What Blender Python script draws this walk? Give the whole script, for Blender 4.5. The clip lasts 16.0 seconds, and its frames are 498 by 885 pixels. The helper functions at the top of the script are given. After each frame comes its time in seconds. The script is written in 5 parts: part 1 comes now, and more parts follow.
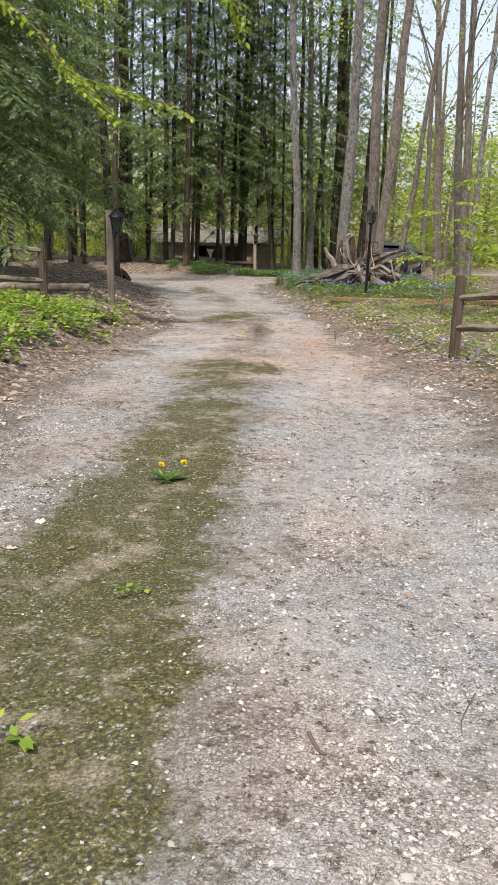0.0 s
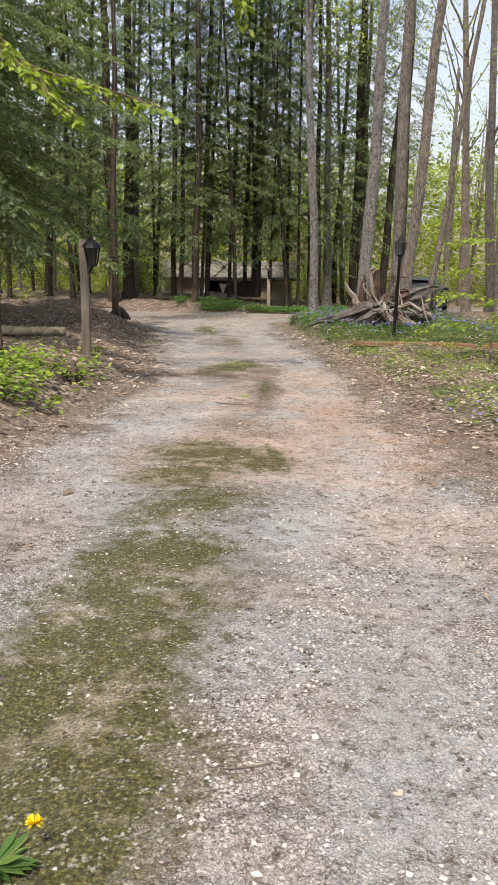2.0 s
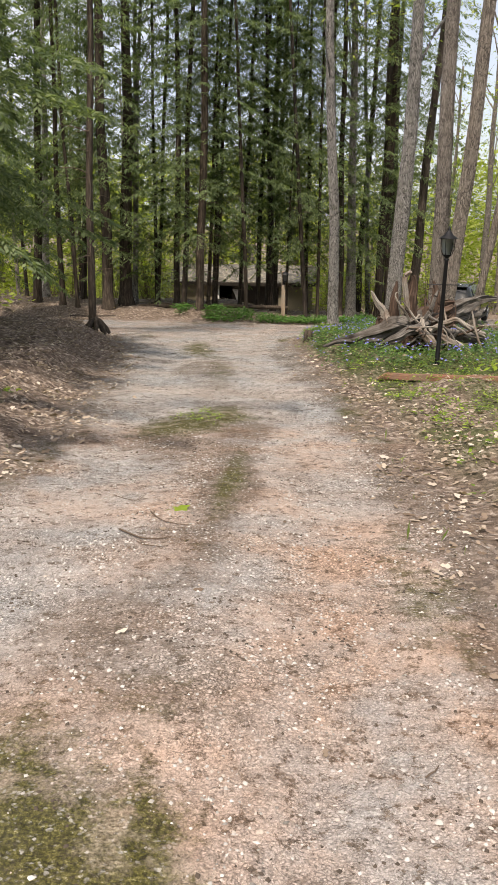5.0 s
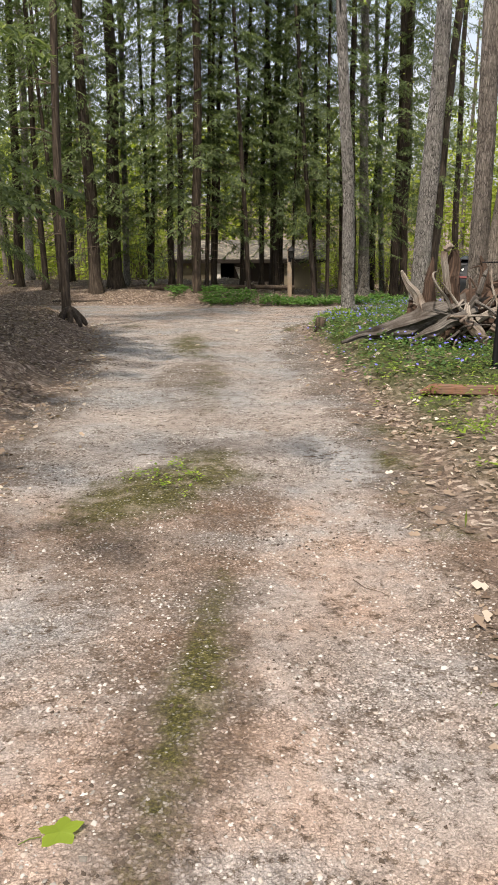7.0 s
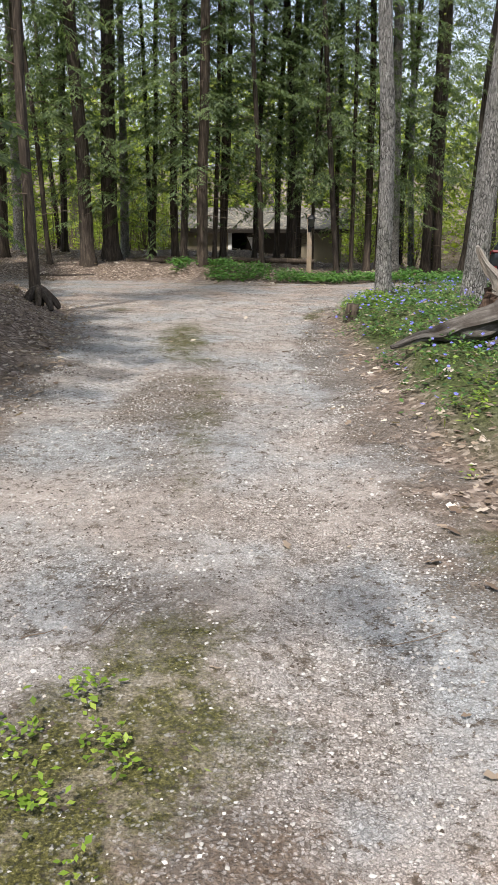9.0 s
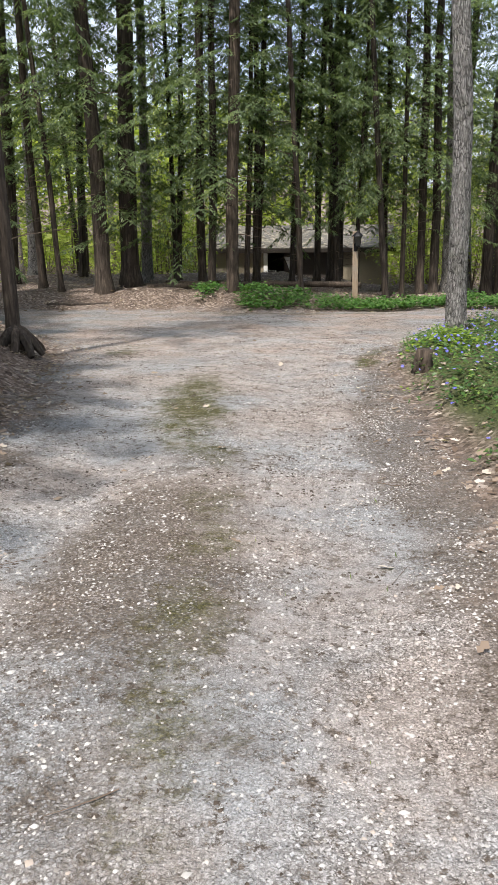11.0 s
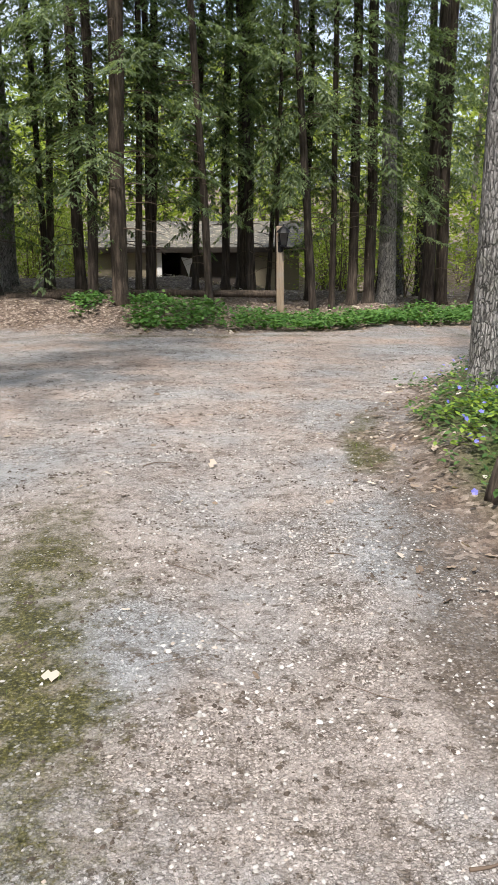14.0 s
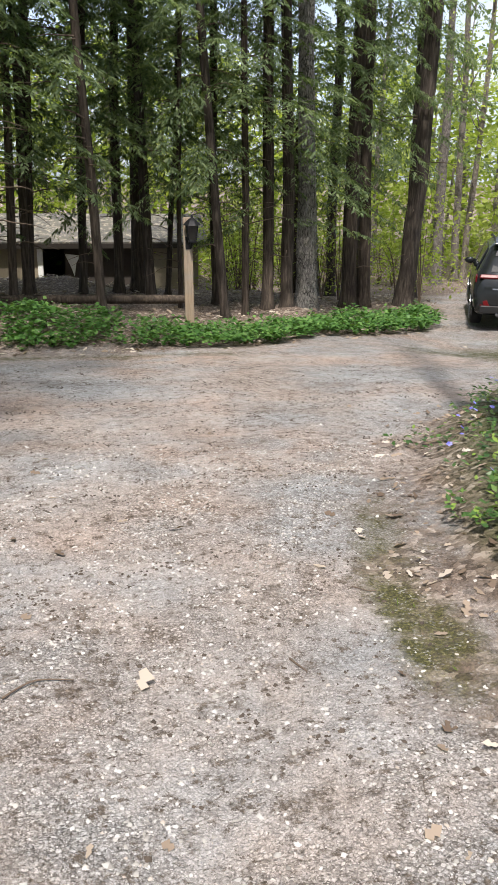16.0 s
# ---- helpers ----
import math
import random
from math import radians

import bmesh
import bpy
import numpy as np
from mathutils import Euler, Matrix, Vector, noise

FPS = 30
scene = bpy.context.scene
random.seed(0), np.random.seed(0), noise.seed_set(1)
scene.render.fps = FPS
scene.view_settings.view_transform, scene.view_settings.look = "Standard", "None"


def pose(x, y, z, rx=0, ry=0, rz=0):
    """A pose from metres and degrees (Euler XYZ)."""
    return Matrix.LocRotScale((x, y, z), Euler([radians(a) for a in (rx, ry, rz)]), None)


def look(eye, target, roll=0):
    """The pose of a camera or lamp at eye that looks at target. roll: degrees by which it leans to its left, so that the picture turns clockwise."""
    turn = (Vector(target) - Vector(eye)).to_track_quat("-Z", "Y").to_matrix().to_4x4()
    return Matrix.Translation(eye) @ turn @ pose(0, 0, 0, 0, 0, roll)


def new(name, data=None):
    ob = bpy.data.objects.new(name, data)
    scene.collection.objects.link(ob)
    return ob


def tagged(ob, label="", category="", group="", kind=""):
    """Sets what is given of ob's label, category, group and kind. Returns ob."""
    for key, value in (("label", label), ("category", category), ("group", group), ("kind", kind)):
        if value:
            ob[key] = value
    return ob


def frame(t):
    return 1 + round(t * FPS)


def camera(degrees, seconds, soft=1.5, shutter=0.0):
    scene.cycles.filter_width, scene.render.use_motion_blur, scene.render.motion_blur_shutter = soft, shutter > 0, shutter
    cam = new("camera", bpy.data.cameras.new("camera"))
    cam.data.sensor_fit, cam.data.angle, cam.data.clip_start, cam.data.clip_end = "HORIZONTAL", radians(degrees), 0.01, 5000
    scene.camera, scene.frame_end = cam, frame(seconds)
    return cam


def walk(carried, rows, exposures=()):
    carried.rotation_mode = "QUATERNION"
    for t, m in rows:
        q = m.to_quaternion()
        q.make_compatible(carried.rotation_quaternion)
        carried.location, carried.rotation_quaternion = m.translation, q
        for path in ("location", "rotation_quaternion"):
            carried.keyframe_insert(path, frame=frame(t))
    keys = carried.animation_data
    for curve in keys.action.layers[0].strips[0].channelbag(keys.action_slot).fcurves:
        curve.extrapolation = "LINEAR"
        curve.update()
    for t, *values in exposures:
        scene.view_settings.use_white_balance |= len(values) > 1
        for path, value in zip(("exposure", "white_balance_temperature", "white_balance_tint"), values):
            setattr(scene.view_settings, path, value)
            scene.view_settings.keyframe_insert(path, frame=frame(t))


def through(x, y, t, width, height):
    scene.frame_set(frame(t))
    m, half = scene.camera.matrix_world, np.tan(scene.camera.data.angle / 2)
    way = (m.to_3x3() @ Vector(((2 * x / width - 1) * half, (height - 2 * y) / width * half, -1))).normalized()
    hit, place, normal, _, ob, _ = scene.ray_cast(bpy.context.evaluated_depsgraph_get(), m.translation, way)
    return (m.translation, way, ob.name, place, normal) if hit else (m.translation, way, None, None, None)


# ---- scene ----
cam = camera(34.7, 16.0)
PATH = [
    (0, (0.024, 0.109, 1.509), (0.018, 2.009, 0.885), 0.9),
    (0.5, (0.035, 0.724, 1.496), (0.008, 2.628, 0.885), 1.0),
    (1, (0.053, 1.495, 1.435), (0.014, 3.405, 0.844), 0.7),
    (1.5, (0.218, 2.294, 1.369), (0.165, 4.213, 0.807), 0.5),
    (2, (0.174, 3.006, 1.318), (0.124, 4.929, 0.772), 0.6),
    (2.5, (0.255, 3.794, 1.28), (0.199, 5.72, 0.742), 0.4),
    (3, (0.295, 4.542, 1.253), (0.228, 6.467, 0.718), 0.6),
    (3.5, (0.428, 5.292, 1.206), (0.35, 7.218, 0.674), 1.2),
    (4, (0.513, 6.057, 1.132), (0.416, 7.986, 0.612), 1.3),
    (4.2, (0.581, 6.352, 1.109), (0.479, 8.281, 0.591), 1.4),
    (6.3, (0.54, 9.367, 0.953), (0.403, 11.275, 0.37), -0.9),
    (6.5, (0.542, 9.69, 0.938), (0.399, 11.597, 0.353), -0.9),
    (7, (0.498, 10.537, 0.888), (0.368, 12.442, 0.295), -0.5),
    (7.5, (0.504, 11.397, 0.831), (0.402, 13.299, 0.221), 0.1),
    (8, (0.446, 12.248, 0.739), (0.343, 14.143, 0.107), 0.1),
    (8.5, (0.382, 13.099, 0.671), (0.261, 14.986, 0.019), 0.2),
    (9, (0.293, 13.947, 0.615), (0.135, 15.828, -0.046), 0.0),
    (9.2, (0.239, 14.26, 0.593), (0.072, 16.141, -0.066), 0.1),
    (11.3, (-0.027, 17.751, 0.37), (-0.286, 19.637, -0.244), -1.2),
    (11.5, (-0.098, 18.109, 0.351), (-0.356, 19.996, -0.259), -1.2),
    (12, (-0.249, 18.983, 0.276), (-0.47, 20.886, -0.298), -0.5),
    (12.5, (-0.364, 19.804, 0.22), (-0.495, 21.716, -0.349), -0.1),
    (13, (-0.527, 20.662, 0.137), (-0.605, 22.571, -0.456), 0.2),
    (13.5, (-0.572, 21.466, 0.081), (-0.61, 23.369, -0.531), -0.0),
    (14, (-0.676, 22.242, 0.019), (-0.667, 24.143, -0.603), -0.1),
    (14.5, (-0.694, 22.994, -0.024), (-0.62, 24.893, -0.65), 0.1),
    (15, (-0.77, 23.754, -0.125), (-0.63, 25.647, -0.755), 0.3),
    (15.5, (-0.835, 24.507, -0.155), (-0.621, 26.391, -0.789), 0.4),
    (16, (-0.907, 25.158, -0.177), (-0.631, 27.034, -0.81), 0.5),
]
walk(cam, [(t, look(eye, target, roll)) for t, eye, target, roll in PATH], [(0, 0.82, 6650, 10), (4, 0.8, 7100, 12), (7.8, 0.8, 7100, 12), (9, 0.9, 6350, 9), (11, 0.95, 6300, 10), (16, 1.0, 6350, 10)])

# ---- world and sun ----
SUN_AZ, SUN_EL = radians(197), radians(59)      # clockwise from the walking direction
world = bpy.data.worlds.new("sky")
scene.world = world
world.use_nodes = True
wn = world.node_tree
sky = wn.nodes.new("ShaderNodeTexSky")
sky.sky_type = 'NISHITA'
sky.sun_disc = False
sky.sun_elevation, sky.sun_rotation = SUN_EL, SUN_AZ
sky.dust_density, sky.air_density, sky.ozone_density = 2.5, 0.8, 0.6
# thin bright haze with soft clouds over the blue
veil = wn.nodes.new("ShaderNodeMix")
veil.data_type = "RGBA"
cloud = wn.nodes.new("ShaderNodeTexNoise")
cloud.inputs["Scale"].default_value, cloud.inputs["Detail"].default_value = 2.6, 6.0
spread = wn.nodes.new("ShaderNodeMapRange")
spread.inputs["From Min"].default_value, spread.inputs["From Max"].default_value = 0.35, 0.62
spread.inputs["To Min"].default_value, spread.inputs["To Max"].default_value = 0.35, 0.8
wn.links.new(wn.nodes.new("ShaderNodeTexCoord").outputs["Generated"], cloud.inputs["Vector"])
wn.links.new(cloud.outputs["Fac"], spread.inputs["Value"])
wn.links.new(spread.outputs[0], veil.inputs[0])
wn.links.new(sky.outputs[0], veil.inputs[6])
veil.inputs[7].default_value = (3.5, 3.7, 4.05, 1)
wn.links.new(veil.outputs[2], wn.nodes["Background"].inputs[0])
wn.nodes["Background"].inputs[1].default_value = 0.15
sun = new("sun", bpy.data.lights.new("sun", "SUN"))
sun.data.energy, sun.data.angle, sun.data.color = 3.3, radians(2.5), (1.0, 0.93, 0.84)
sun_way = Vector((math.sin(SUN_AZ) * math.cos(SUN_EL), math.cos(SUN_AZ) * math.cos(SUN_EL), math.sin(SUN_EL)))
sun.matrix_world = look(sun_way * 60, (0, 0, 0))


# ---- materials ----
class Nodes:
    def __init__(self, name):
        self.m = bpy.data.materials.new(name)
        self.m.use_nodes = True
        self.t = self.m.node_tree
        self.p = self.t.nodes["Principled BSDF"]
        self.out = self.t.nodes["Material Output"]
        self.p.inputs["Specular IOR Level"].default_value = 0.25

    def node(self, kind, **inputs):
        n = self.t.nodes.new(kind)
        for k, v in inputs.items():
            self.put(n.inputs[k.replace("_", " ")], v)
        return n

    def put(self, socket, v):
        if isinstance(v, bpy.types.NodeSocket):
            self.t.links.new(v, socket)
        else:
            socket.default_value = v

    def coord(self, scale=(1, 1, 1), where="Object"):
        c = self.node("ShaderNodeTexCoord").outputs[where]
        m = self.node("ShaderNodeMapping")
        self.put(m.inputs["Vector"], c)
        m.inputs["Scale"].default_value = scale
        return m.outputs[0]

    def noise(self, v, scale, detail=4.0, rough=0.6):
        n = self.node("ShaderNodeTexNoise", Vector=v, Scale=scale, Detail=detail, Roughness=rough)
        return n.outputs["Fac"]

    def cells(self, v, scale, out="Color", feature="F1"):
        n = self.node("ShaderNodeTexVoronoi", Vector=v, Scale=scale)
        n.feature = feature
        return n.outputs[out]

    def ramp(self, fac, *stops):
        n = self.node("ShaderNodeValToRGB")
        e = n.color_ramp.elements
        while len(e) < len(stops):
            e.new(0.5)
        for el, (at, c) in zip(e, stops):
            el.position = at
            el.color = (*c, 1) if not isinstance(c, (int, float)) else (c, c, c, 1)
        self.put(n.inputs[0], fac)
        return n.outputs[0]

    def mix(self, fac, a, b, kind="MIX"):
        n = self.node("ShaderNodeMix")
        n.data_type, n.blend_type = "RGBA", kind
        self.put(n.inputs[0], fac)
        for k, v in ((6, a), (7, b)):
            self.put(n.inputs[k], v if isinstance(v, bpy.types.NodeSocket) else (*v, 1))
        return n.outputs[2]

    def maths(self, op, a, b=0.0, c=0.0):
        n = self.node("ShaderNodeMath")
        n.operation = op
        for i, v in enumerate((a, b, c)):
            self.put(n.inputs[i], v)
        return n.outputs[0]

    def attr(self, name):
        n = self.node("ShaderNodeAttribute")
        n.attribute_name = name
        return n.outputs["Fac"]

    def island(self):
        return self.node("ShaderNodeNewGeometry").outputs["Random Per Island"]

    def rand(self):
        return self.node("ShaderNodeObjectInfo").outputs["Random"]

    def bump(self, height, strength=0.5, distance=0.02, after=None):
        n = self.node("ShaderNodeBump", Height=height, Strength=strength, Distance=distance)
        if after:
            self.put(n.inputs["Normal"], after)
        return n.outputs[0]

    def done(self, color, rough=0.8, normal=None, metal=0.0):
        self.put(self.p.inputs["Base Color"], color if isinstance(color, bpy.types.NodeSocket) else (*color, 1))
        self.put(self.p.inputs["Roughness"], rough)
        self.put(self.p.inputs["Metallic"], metal)
        if normal:
            self.put(self.p.inputs["Normal"], normal)
        return self.m


def ground_material():
    n = Nodes("ground")
    v = n.coord()
    fine, mid, big = n.noise(v, 90, 4), n.noise(v, 13, 6, 0.65), n.noise(v, 1.3, 5)
    warped = n.node("ShaderNodeVectorMath", )
    warped.operation = "MULTIPLY_ADD"
    nz = n.node("ShaderNodeTexNoise", Vector=v, Scale=30.0, Detail=3.0)
    n.put(warped.inputs[0], nz.outputs["Color"])
    warped.inputs[1].default_value = (0.03, 0.03, 0.03)
    n.put(warped.inputs[2], v)
    w = warped.outputs[0]
    c1, d1 = n.cells(w, 64), n.cells(w, 64, "Distance")
    c2, d2 = n.cells(w, 140), n.cells(w, 140, "Distance")
    e1, e2 = n.cells(w, 64, "Distance", "DISTANCE_TO_EDGE"), n.cells(w, 140, "Distance", "DISTANCE_TO_EDGE")
    t1 = n.node("ShaderNodeSeparateColor", Color=c1).outputs[0]
    t2 = n.node("ShaderNodeSeparateColor", Color=c2).outputs[1]
    fines = n.ramp(fine, (0.38, (0.1, 0.092, 0.083)), (0.62, (0.42, 0.405, 0.38)))
    stone = n.ramp(t1, (0.0, (0.15, 0.142, 0.134)), (0.25, (0.36, 0.35, 0.338)), (0.65, (0.52, 0.51, 0.495)), (1.0, (0.66, 0.652, 0.637)))
    small = n.ramp(t2, (0.0, (0.13, 0.122, 0.113)), (0.4, (0.4, 0.39, 0.373)), (1.0, (0.62, 0.61, 0.592)))
    lie1 = n.maths("MULTIPLY", n.ramp(d1, (0.36, 1.0), (0.52, 0.0)), n.ramp(n.maths("FRACT", n.maths("MULTIPLY", t1, 7.13)), (0.25, 0.0), (0.35, 1.0)))
    lie2 = n.ramp(d2, (0.4, 1.0), (0.56, 0.0))
    grav = n.mix(lie2, fines, small)
    grav = n.mix(lie1, grav, stone)
    # soil and gap shade painted dark between stones, most where the stones lie loose
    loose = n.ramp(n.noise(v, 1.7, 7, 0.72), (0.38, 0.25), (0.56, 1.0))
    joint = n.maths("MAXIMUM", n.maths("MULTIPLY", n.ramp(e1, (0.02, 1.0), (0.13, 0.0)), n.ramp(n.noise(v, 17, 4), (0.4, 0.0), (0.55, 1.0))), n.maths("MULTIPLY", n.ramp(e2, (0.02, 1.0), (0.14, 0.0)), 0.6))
    dust = n.ramp(n.noise(v, 150, 3, 0.7), (0.3, (0.3, 0.29, 0.277)), (0.7, (0.58, 0.568, 0.55)))
    grav = n.mix(n.ramp(n.noise(v, 1.1, 8, 0.7), (0.4, 0.0), (0.56, 0.75)), grav, dust)
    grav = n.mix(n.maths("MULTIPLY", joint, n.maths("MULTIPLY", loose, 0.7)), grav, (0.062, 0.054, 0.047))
    tint = n.mix(n.ramp(n.noise(v, 0.75, 5, 0.6), (0.4, 0.0), (0.6, 1.0)), (0.96, 0.995, 1.05), (1.09, 0.98, 0.93))
    grav = n.mix(1.0, grav, tint, "MULTIPLY")
    soil = n.ramp(n.noise(v, 55, 5, 0.7), (0.32, (0.04, 0.03, 0.022)), (0.55, (0.12, 0.093, 0.07)), (0.72, (0.26, 0.215, 0.17)))
    worn = n.maths("MULTIPLY_ADD", n.noise(v, 2.3, 9, 0.78), 1.5, n.maths("SUBTRACT", n.attr("dirt"), 1.05))
    grav = n.mix(n.ramp(worn, (0.0, 0.0), (0.42, 0.8)), grav, n.mix(n.maths("MULTIPLY", lie1, 0.5), soil, grav))
    crumbs = n.ramp(n.noise(v, 15, 9, 0.84), (0.54, 0.0), (0.585, 0.92))
    grav = n.mix(crumbs, grav, soil)
    clumps = n.maths("MULTIPLY", n.ramp(n.noise(v, 8, 9, 0.82), (0.53, 0.0), (0.6, 0.9)), n.ramp(n.noise(v, 0.8, 6, 0.7), (0.4, 0.1), (0.58, 1.0)))
    grav = n.mix(clumps, grav, n.mix(n.maths("MULTIPLY", lie1, 0.4), soil, grav))
    # pinker colour, painted in for the sunlit stretch and for warm gravel patches
    warm = n.mix(n.maths("MULTIPLY", n.attr("warm"), n.ramp(n.noise(v, 1.6, 6), (0.38, 0.15), (0.6, 1.0))), grav, n.mix(1.0, grav, (1.26, 0.99, 0.82), "MULTIPLY"))
    moss = n.ramp(n.noise(v, 70, 5, 0.7), (0.36, (0.014, 0.0145, 0.003)), (0.49, (0.052, 0.051, 0.01)), (0.6, (0.125, 0.116, 0.028)), (0.7, (0.36, 0.33, 0.21)))
    brown = n.ramp(fine, (0.35, (0.085, 0.068, 0.042)), (0.65, (0.36, 0.31, 0.225)))
    mossy = n.mix(n.ramp(n.noise(v, 4, 6, 0.7), (0.35, 0.0), (0.49, 1.0)), brown, moss)
    mossy = n.mix(n.maths("MULTIPLY", lie1, n.ramp(n.noise(v, 21, 5), (0.5, 0.0), (0.6, 0.5))), mossy, stone)
    ma = n.maths("MULTIPLY_ADD", n.noise(v, 8, 7, 0.75), 1.2, n.maths("SUBTRACT", n.attr("moss"), 0.98))
    col = n.mix(n.ramp(ma, (0.0, 0.0), (0.4, 0.92)), warm, mossy)
    lt = n.node("ShaderNodeSeparateColor", Color=n.cells(w, 24)).outputs[0]
    litter = n.ramp(lt, (0.0, (0.05, 0.037, 0.029)), (0.35, (0.17, 0.125, 0.1)), (0.7, (0.34, 0.265, 0.215)), (1.0, (0.58, 0.49, 0.42)))
    litter = n.mix(n.ramp(mid, (0.4, 0.0), (0.6, 0.85)), litter, n.ramp(fine, (0.35, (0.045, 0.033, 0.025)), (0.65, (0.25, 0.185, 0.145))))
    woods = n.mix(n.attr("green"), litter, n.ramp(n.noise(v, 40, 5), (0.3, (0.03, 0.045, 0.012)), (0.7, (0.12, 0.14, 0.05))))
    ga = n.maths("MULTIPLY_ADD", n.noise(v, 5, 7, 0.75), 1.3, n.maths("SUBTRACT", n.attr("gravel"), 0.65))
    col = n.mix(n.ramp(ga, (0.25, 0.0), (0.75, 1.0)), woods, col)
    bare = n.ramp(ma, (0.0, 1.0), (0.4, 0.0))
    b = n.bump(n.maths("MULTIPLY", n.ramp(e1, (0.0, 0.0), (0.2, 1.0)), bare), 0.5, 0.01)
    b = n.bump(lie2, 0.8, 0.008, b)
    b = n.bump(mid, 0.8, 0.04, b)
    b = n.bump(fine, 0.6, 0.01, b)
    return n.done(col, 0.92, b)


def stone_material():
    n = Nodes("gravel_stone")
    col = n.ramp(n.island(), (0.0, (0.12, 0.108, 0.097)), (0.18, (0.27, 0.255, 0.235)), (0.5, (0.42, 0.408, 0.39)), (0.78, (0.5, 0.488, 0.47)), (0.9, (0.38, 0.32, 0.27)), (1.0, (0.58, 0.57, 0.552)))
    v = n.coord()
    col = n.mix(n.ramp(n.noise(v, 120, 3), (0.35, 0.0), (0.7, 0.3)), col, (0.36, 0.33, 0.29))
    return n.done(col, 0.85)


def bark_material(name, dark, mid_c, light, lichen=None, sx=14.0, sz=1.6, plates=False):
    n = Nodes(name)
    v = n.coord((sx, sx, sz))
    v1 = n.coord()
    ridge = n.noise(v, 1.6, 6, 0.65)
    col = n.ramp(ridge, (0.32, dark), (0.5, mid_c), (0.7, light))
    col = n.mix(n.ramp(n.noise(v1, 2.2, 4), (0.35, 0.0), (0.65, 0.5)), col, mid_c)
    hue = n.mix(n.rand(), (0.86, 0.86, 0.88), (1.12, 1.06, 1.0))
    col = n.mix(1.0, col, hue, "MULTIPLY")
    if lichen:
        col = n.mix(n.ramp(n.noise(v1, 24, 6, 0.7), (0.54, 0.0), (0.66, 0.45)), col, lichen)
        # moss at the root flare
        col = n.mix(n.ramp(n.noise(v1, 5, 5), (0.55, 0.0), (0.7, 0.35)), col, (0.16, 0.17, 0.1))
    b = n.bump(ridge, 0.9, 0.03)
    b = n.bump(n.noise(v, 6, 4), 0.4, 0.008, b)
    if plates:
        # scaly plates with dark cracks between them
        wob = n.node("ShaderNodeVectorMath")
        wob.operation = "MULTIPLY_ADD"
        n.put(wob.inputs[0], n.node("ShaderNodeTexNoise", Vector=n.coord((9, 9, 5)), Scale=2.0, Detail=4.0).outputs["Color"])
        wob.inputs[1].default_value = (1.6, 1.6, 1.6)
        n.put(wob.inputs[2], n.coord((34, 34, 10)))
        gap = n.cells(wob.outputs[0], 1.0, "Distance", "DISTANCE_TO_EDGE")
        crack = n.ramp(gap, (0.03, 1.0), (0.16, 0.0))
        col = n.mix(n.maths("MULTIPLY", crack, n.ramp(n.noise(v1, 6, 4), (0.4, 0.25), (0.6, 0.95))), col, dark)
        b = n.bump(n.ramp(gap, (0.0, 0.0), (0.2, 1.0)), 0.9, 0.02, b)
    return n.done(col, 0.92, b)


def leaf_material(name, dark, light, tip=None, through=0.4, gloss=0.45):
    n = Nodes(name)
    r = n.island()
    stops = [(0.0, dark), (1.0, light)] if tip is None else [(0.0, dark), (0.72, light), (1.0, tip)]
    col = n.ramp(r, *stops)
    col = n.mix(n.ramp(n.noise(n.coord(), 1.2, 3), (0.35, 0.0), (0.7, 0.35)), col, dark)
    n.done(col, gloss)
    tr = n.node("ShaderNodeBsdfTranslucent", Color=n.mix(1.0, col, (1.15, 1.2, 0.55), "MULTIPLY"))
    mx = n.node("ShaderNodeMixShader")
    mx.inputs[0].default_value = through
    n.t.links.new(n.p.outputs[0], mx.inputs[1])
    n.t.links.new(tr.outputs[0], mx.inputs[2])
    n.t.links.new(mx.outputs[0], n.out.inputs[0])
    return n.m


def wood_material(name, dark, light, grain=(3.0, 40.0, 40.0), rough=0.85, bumpy=0.6, patch=None, along=False):
    n = Nodes(name)
    v = n.coord(grain)
    if along:
        at = n.node("ShaderNodeAttribute")
        at.attribute_name = "grain"
        mp = n.node("ShaderNodeMapping", Vector=at.outputs["Vector"])
        mp.inputs["Scale"].default_value = grain
        v = mp.outputs[0]
    g = n.noise(v, 1.2, 7, 0.7)
    col = n.ramp(g, (0.32, dark), (0.52, [(a + b) / 2 for a, b in zip(dark, light)]), (0.7, light))
    if patch:
        col = n.mix(n.ramp(n.noise(n.coord(), 2.4, 5), (0.45, 0.0), (0.62, 0.85)), col, patch)
    return n.done(col, rough, n.bump(g, bumpy, 0.012))


def plain_material(name, color, rough=0.5, metal=0.0, vary=0.15, spec=0.3):
    n = Nodes(name)
    n.p.inputs["Specular IOR Level"].default_value = spec
    v = n.coord()
    k = n.noise(v, 23, 5)
    col = n.mix(n.ramp(k, (0.35, 0.0), (0.7, 1.0)), color, [c * (1 - vary) for c in color])
    return n.done(col, n.ramp(n.noise(v, 8, 4), (0.3, rough * 0.85), (0.7, min(1, rough * 1.15))), n.bump(k, 0.08, 0.003), metal)


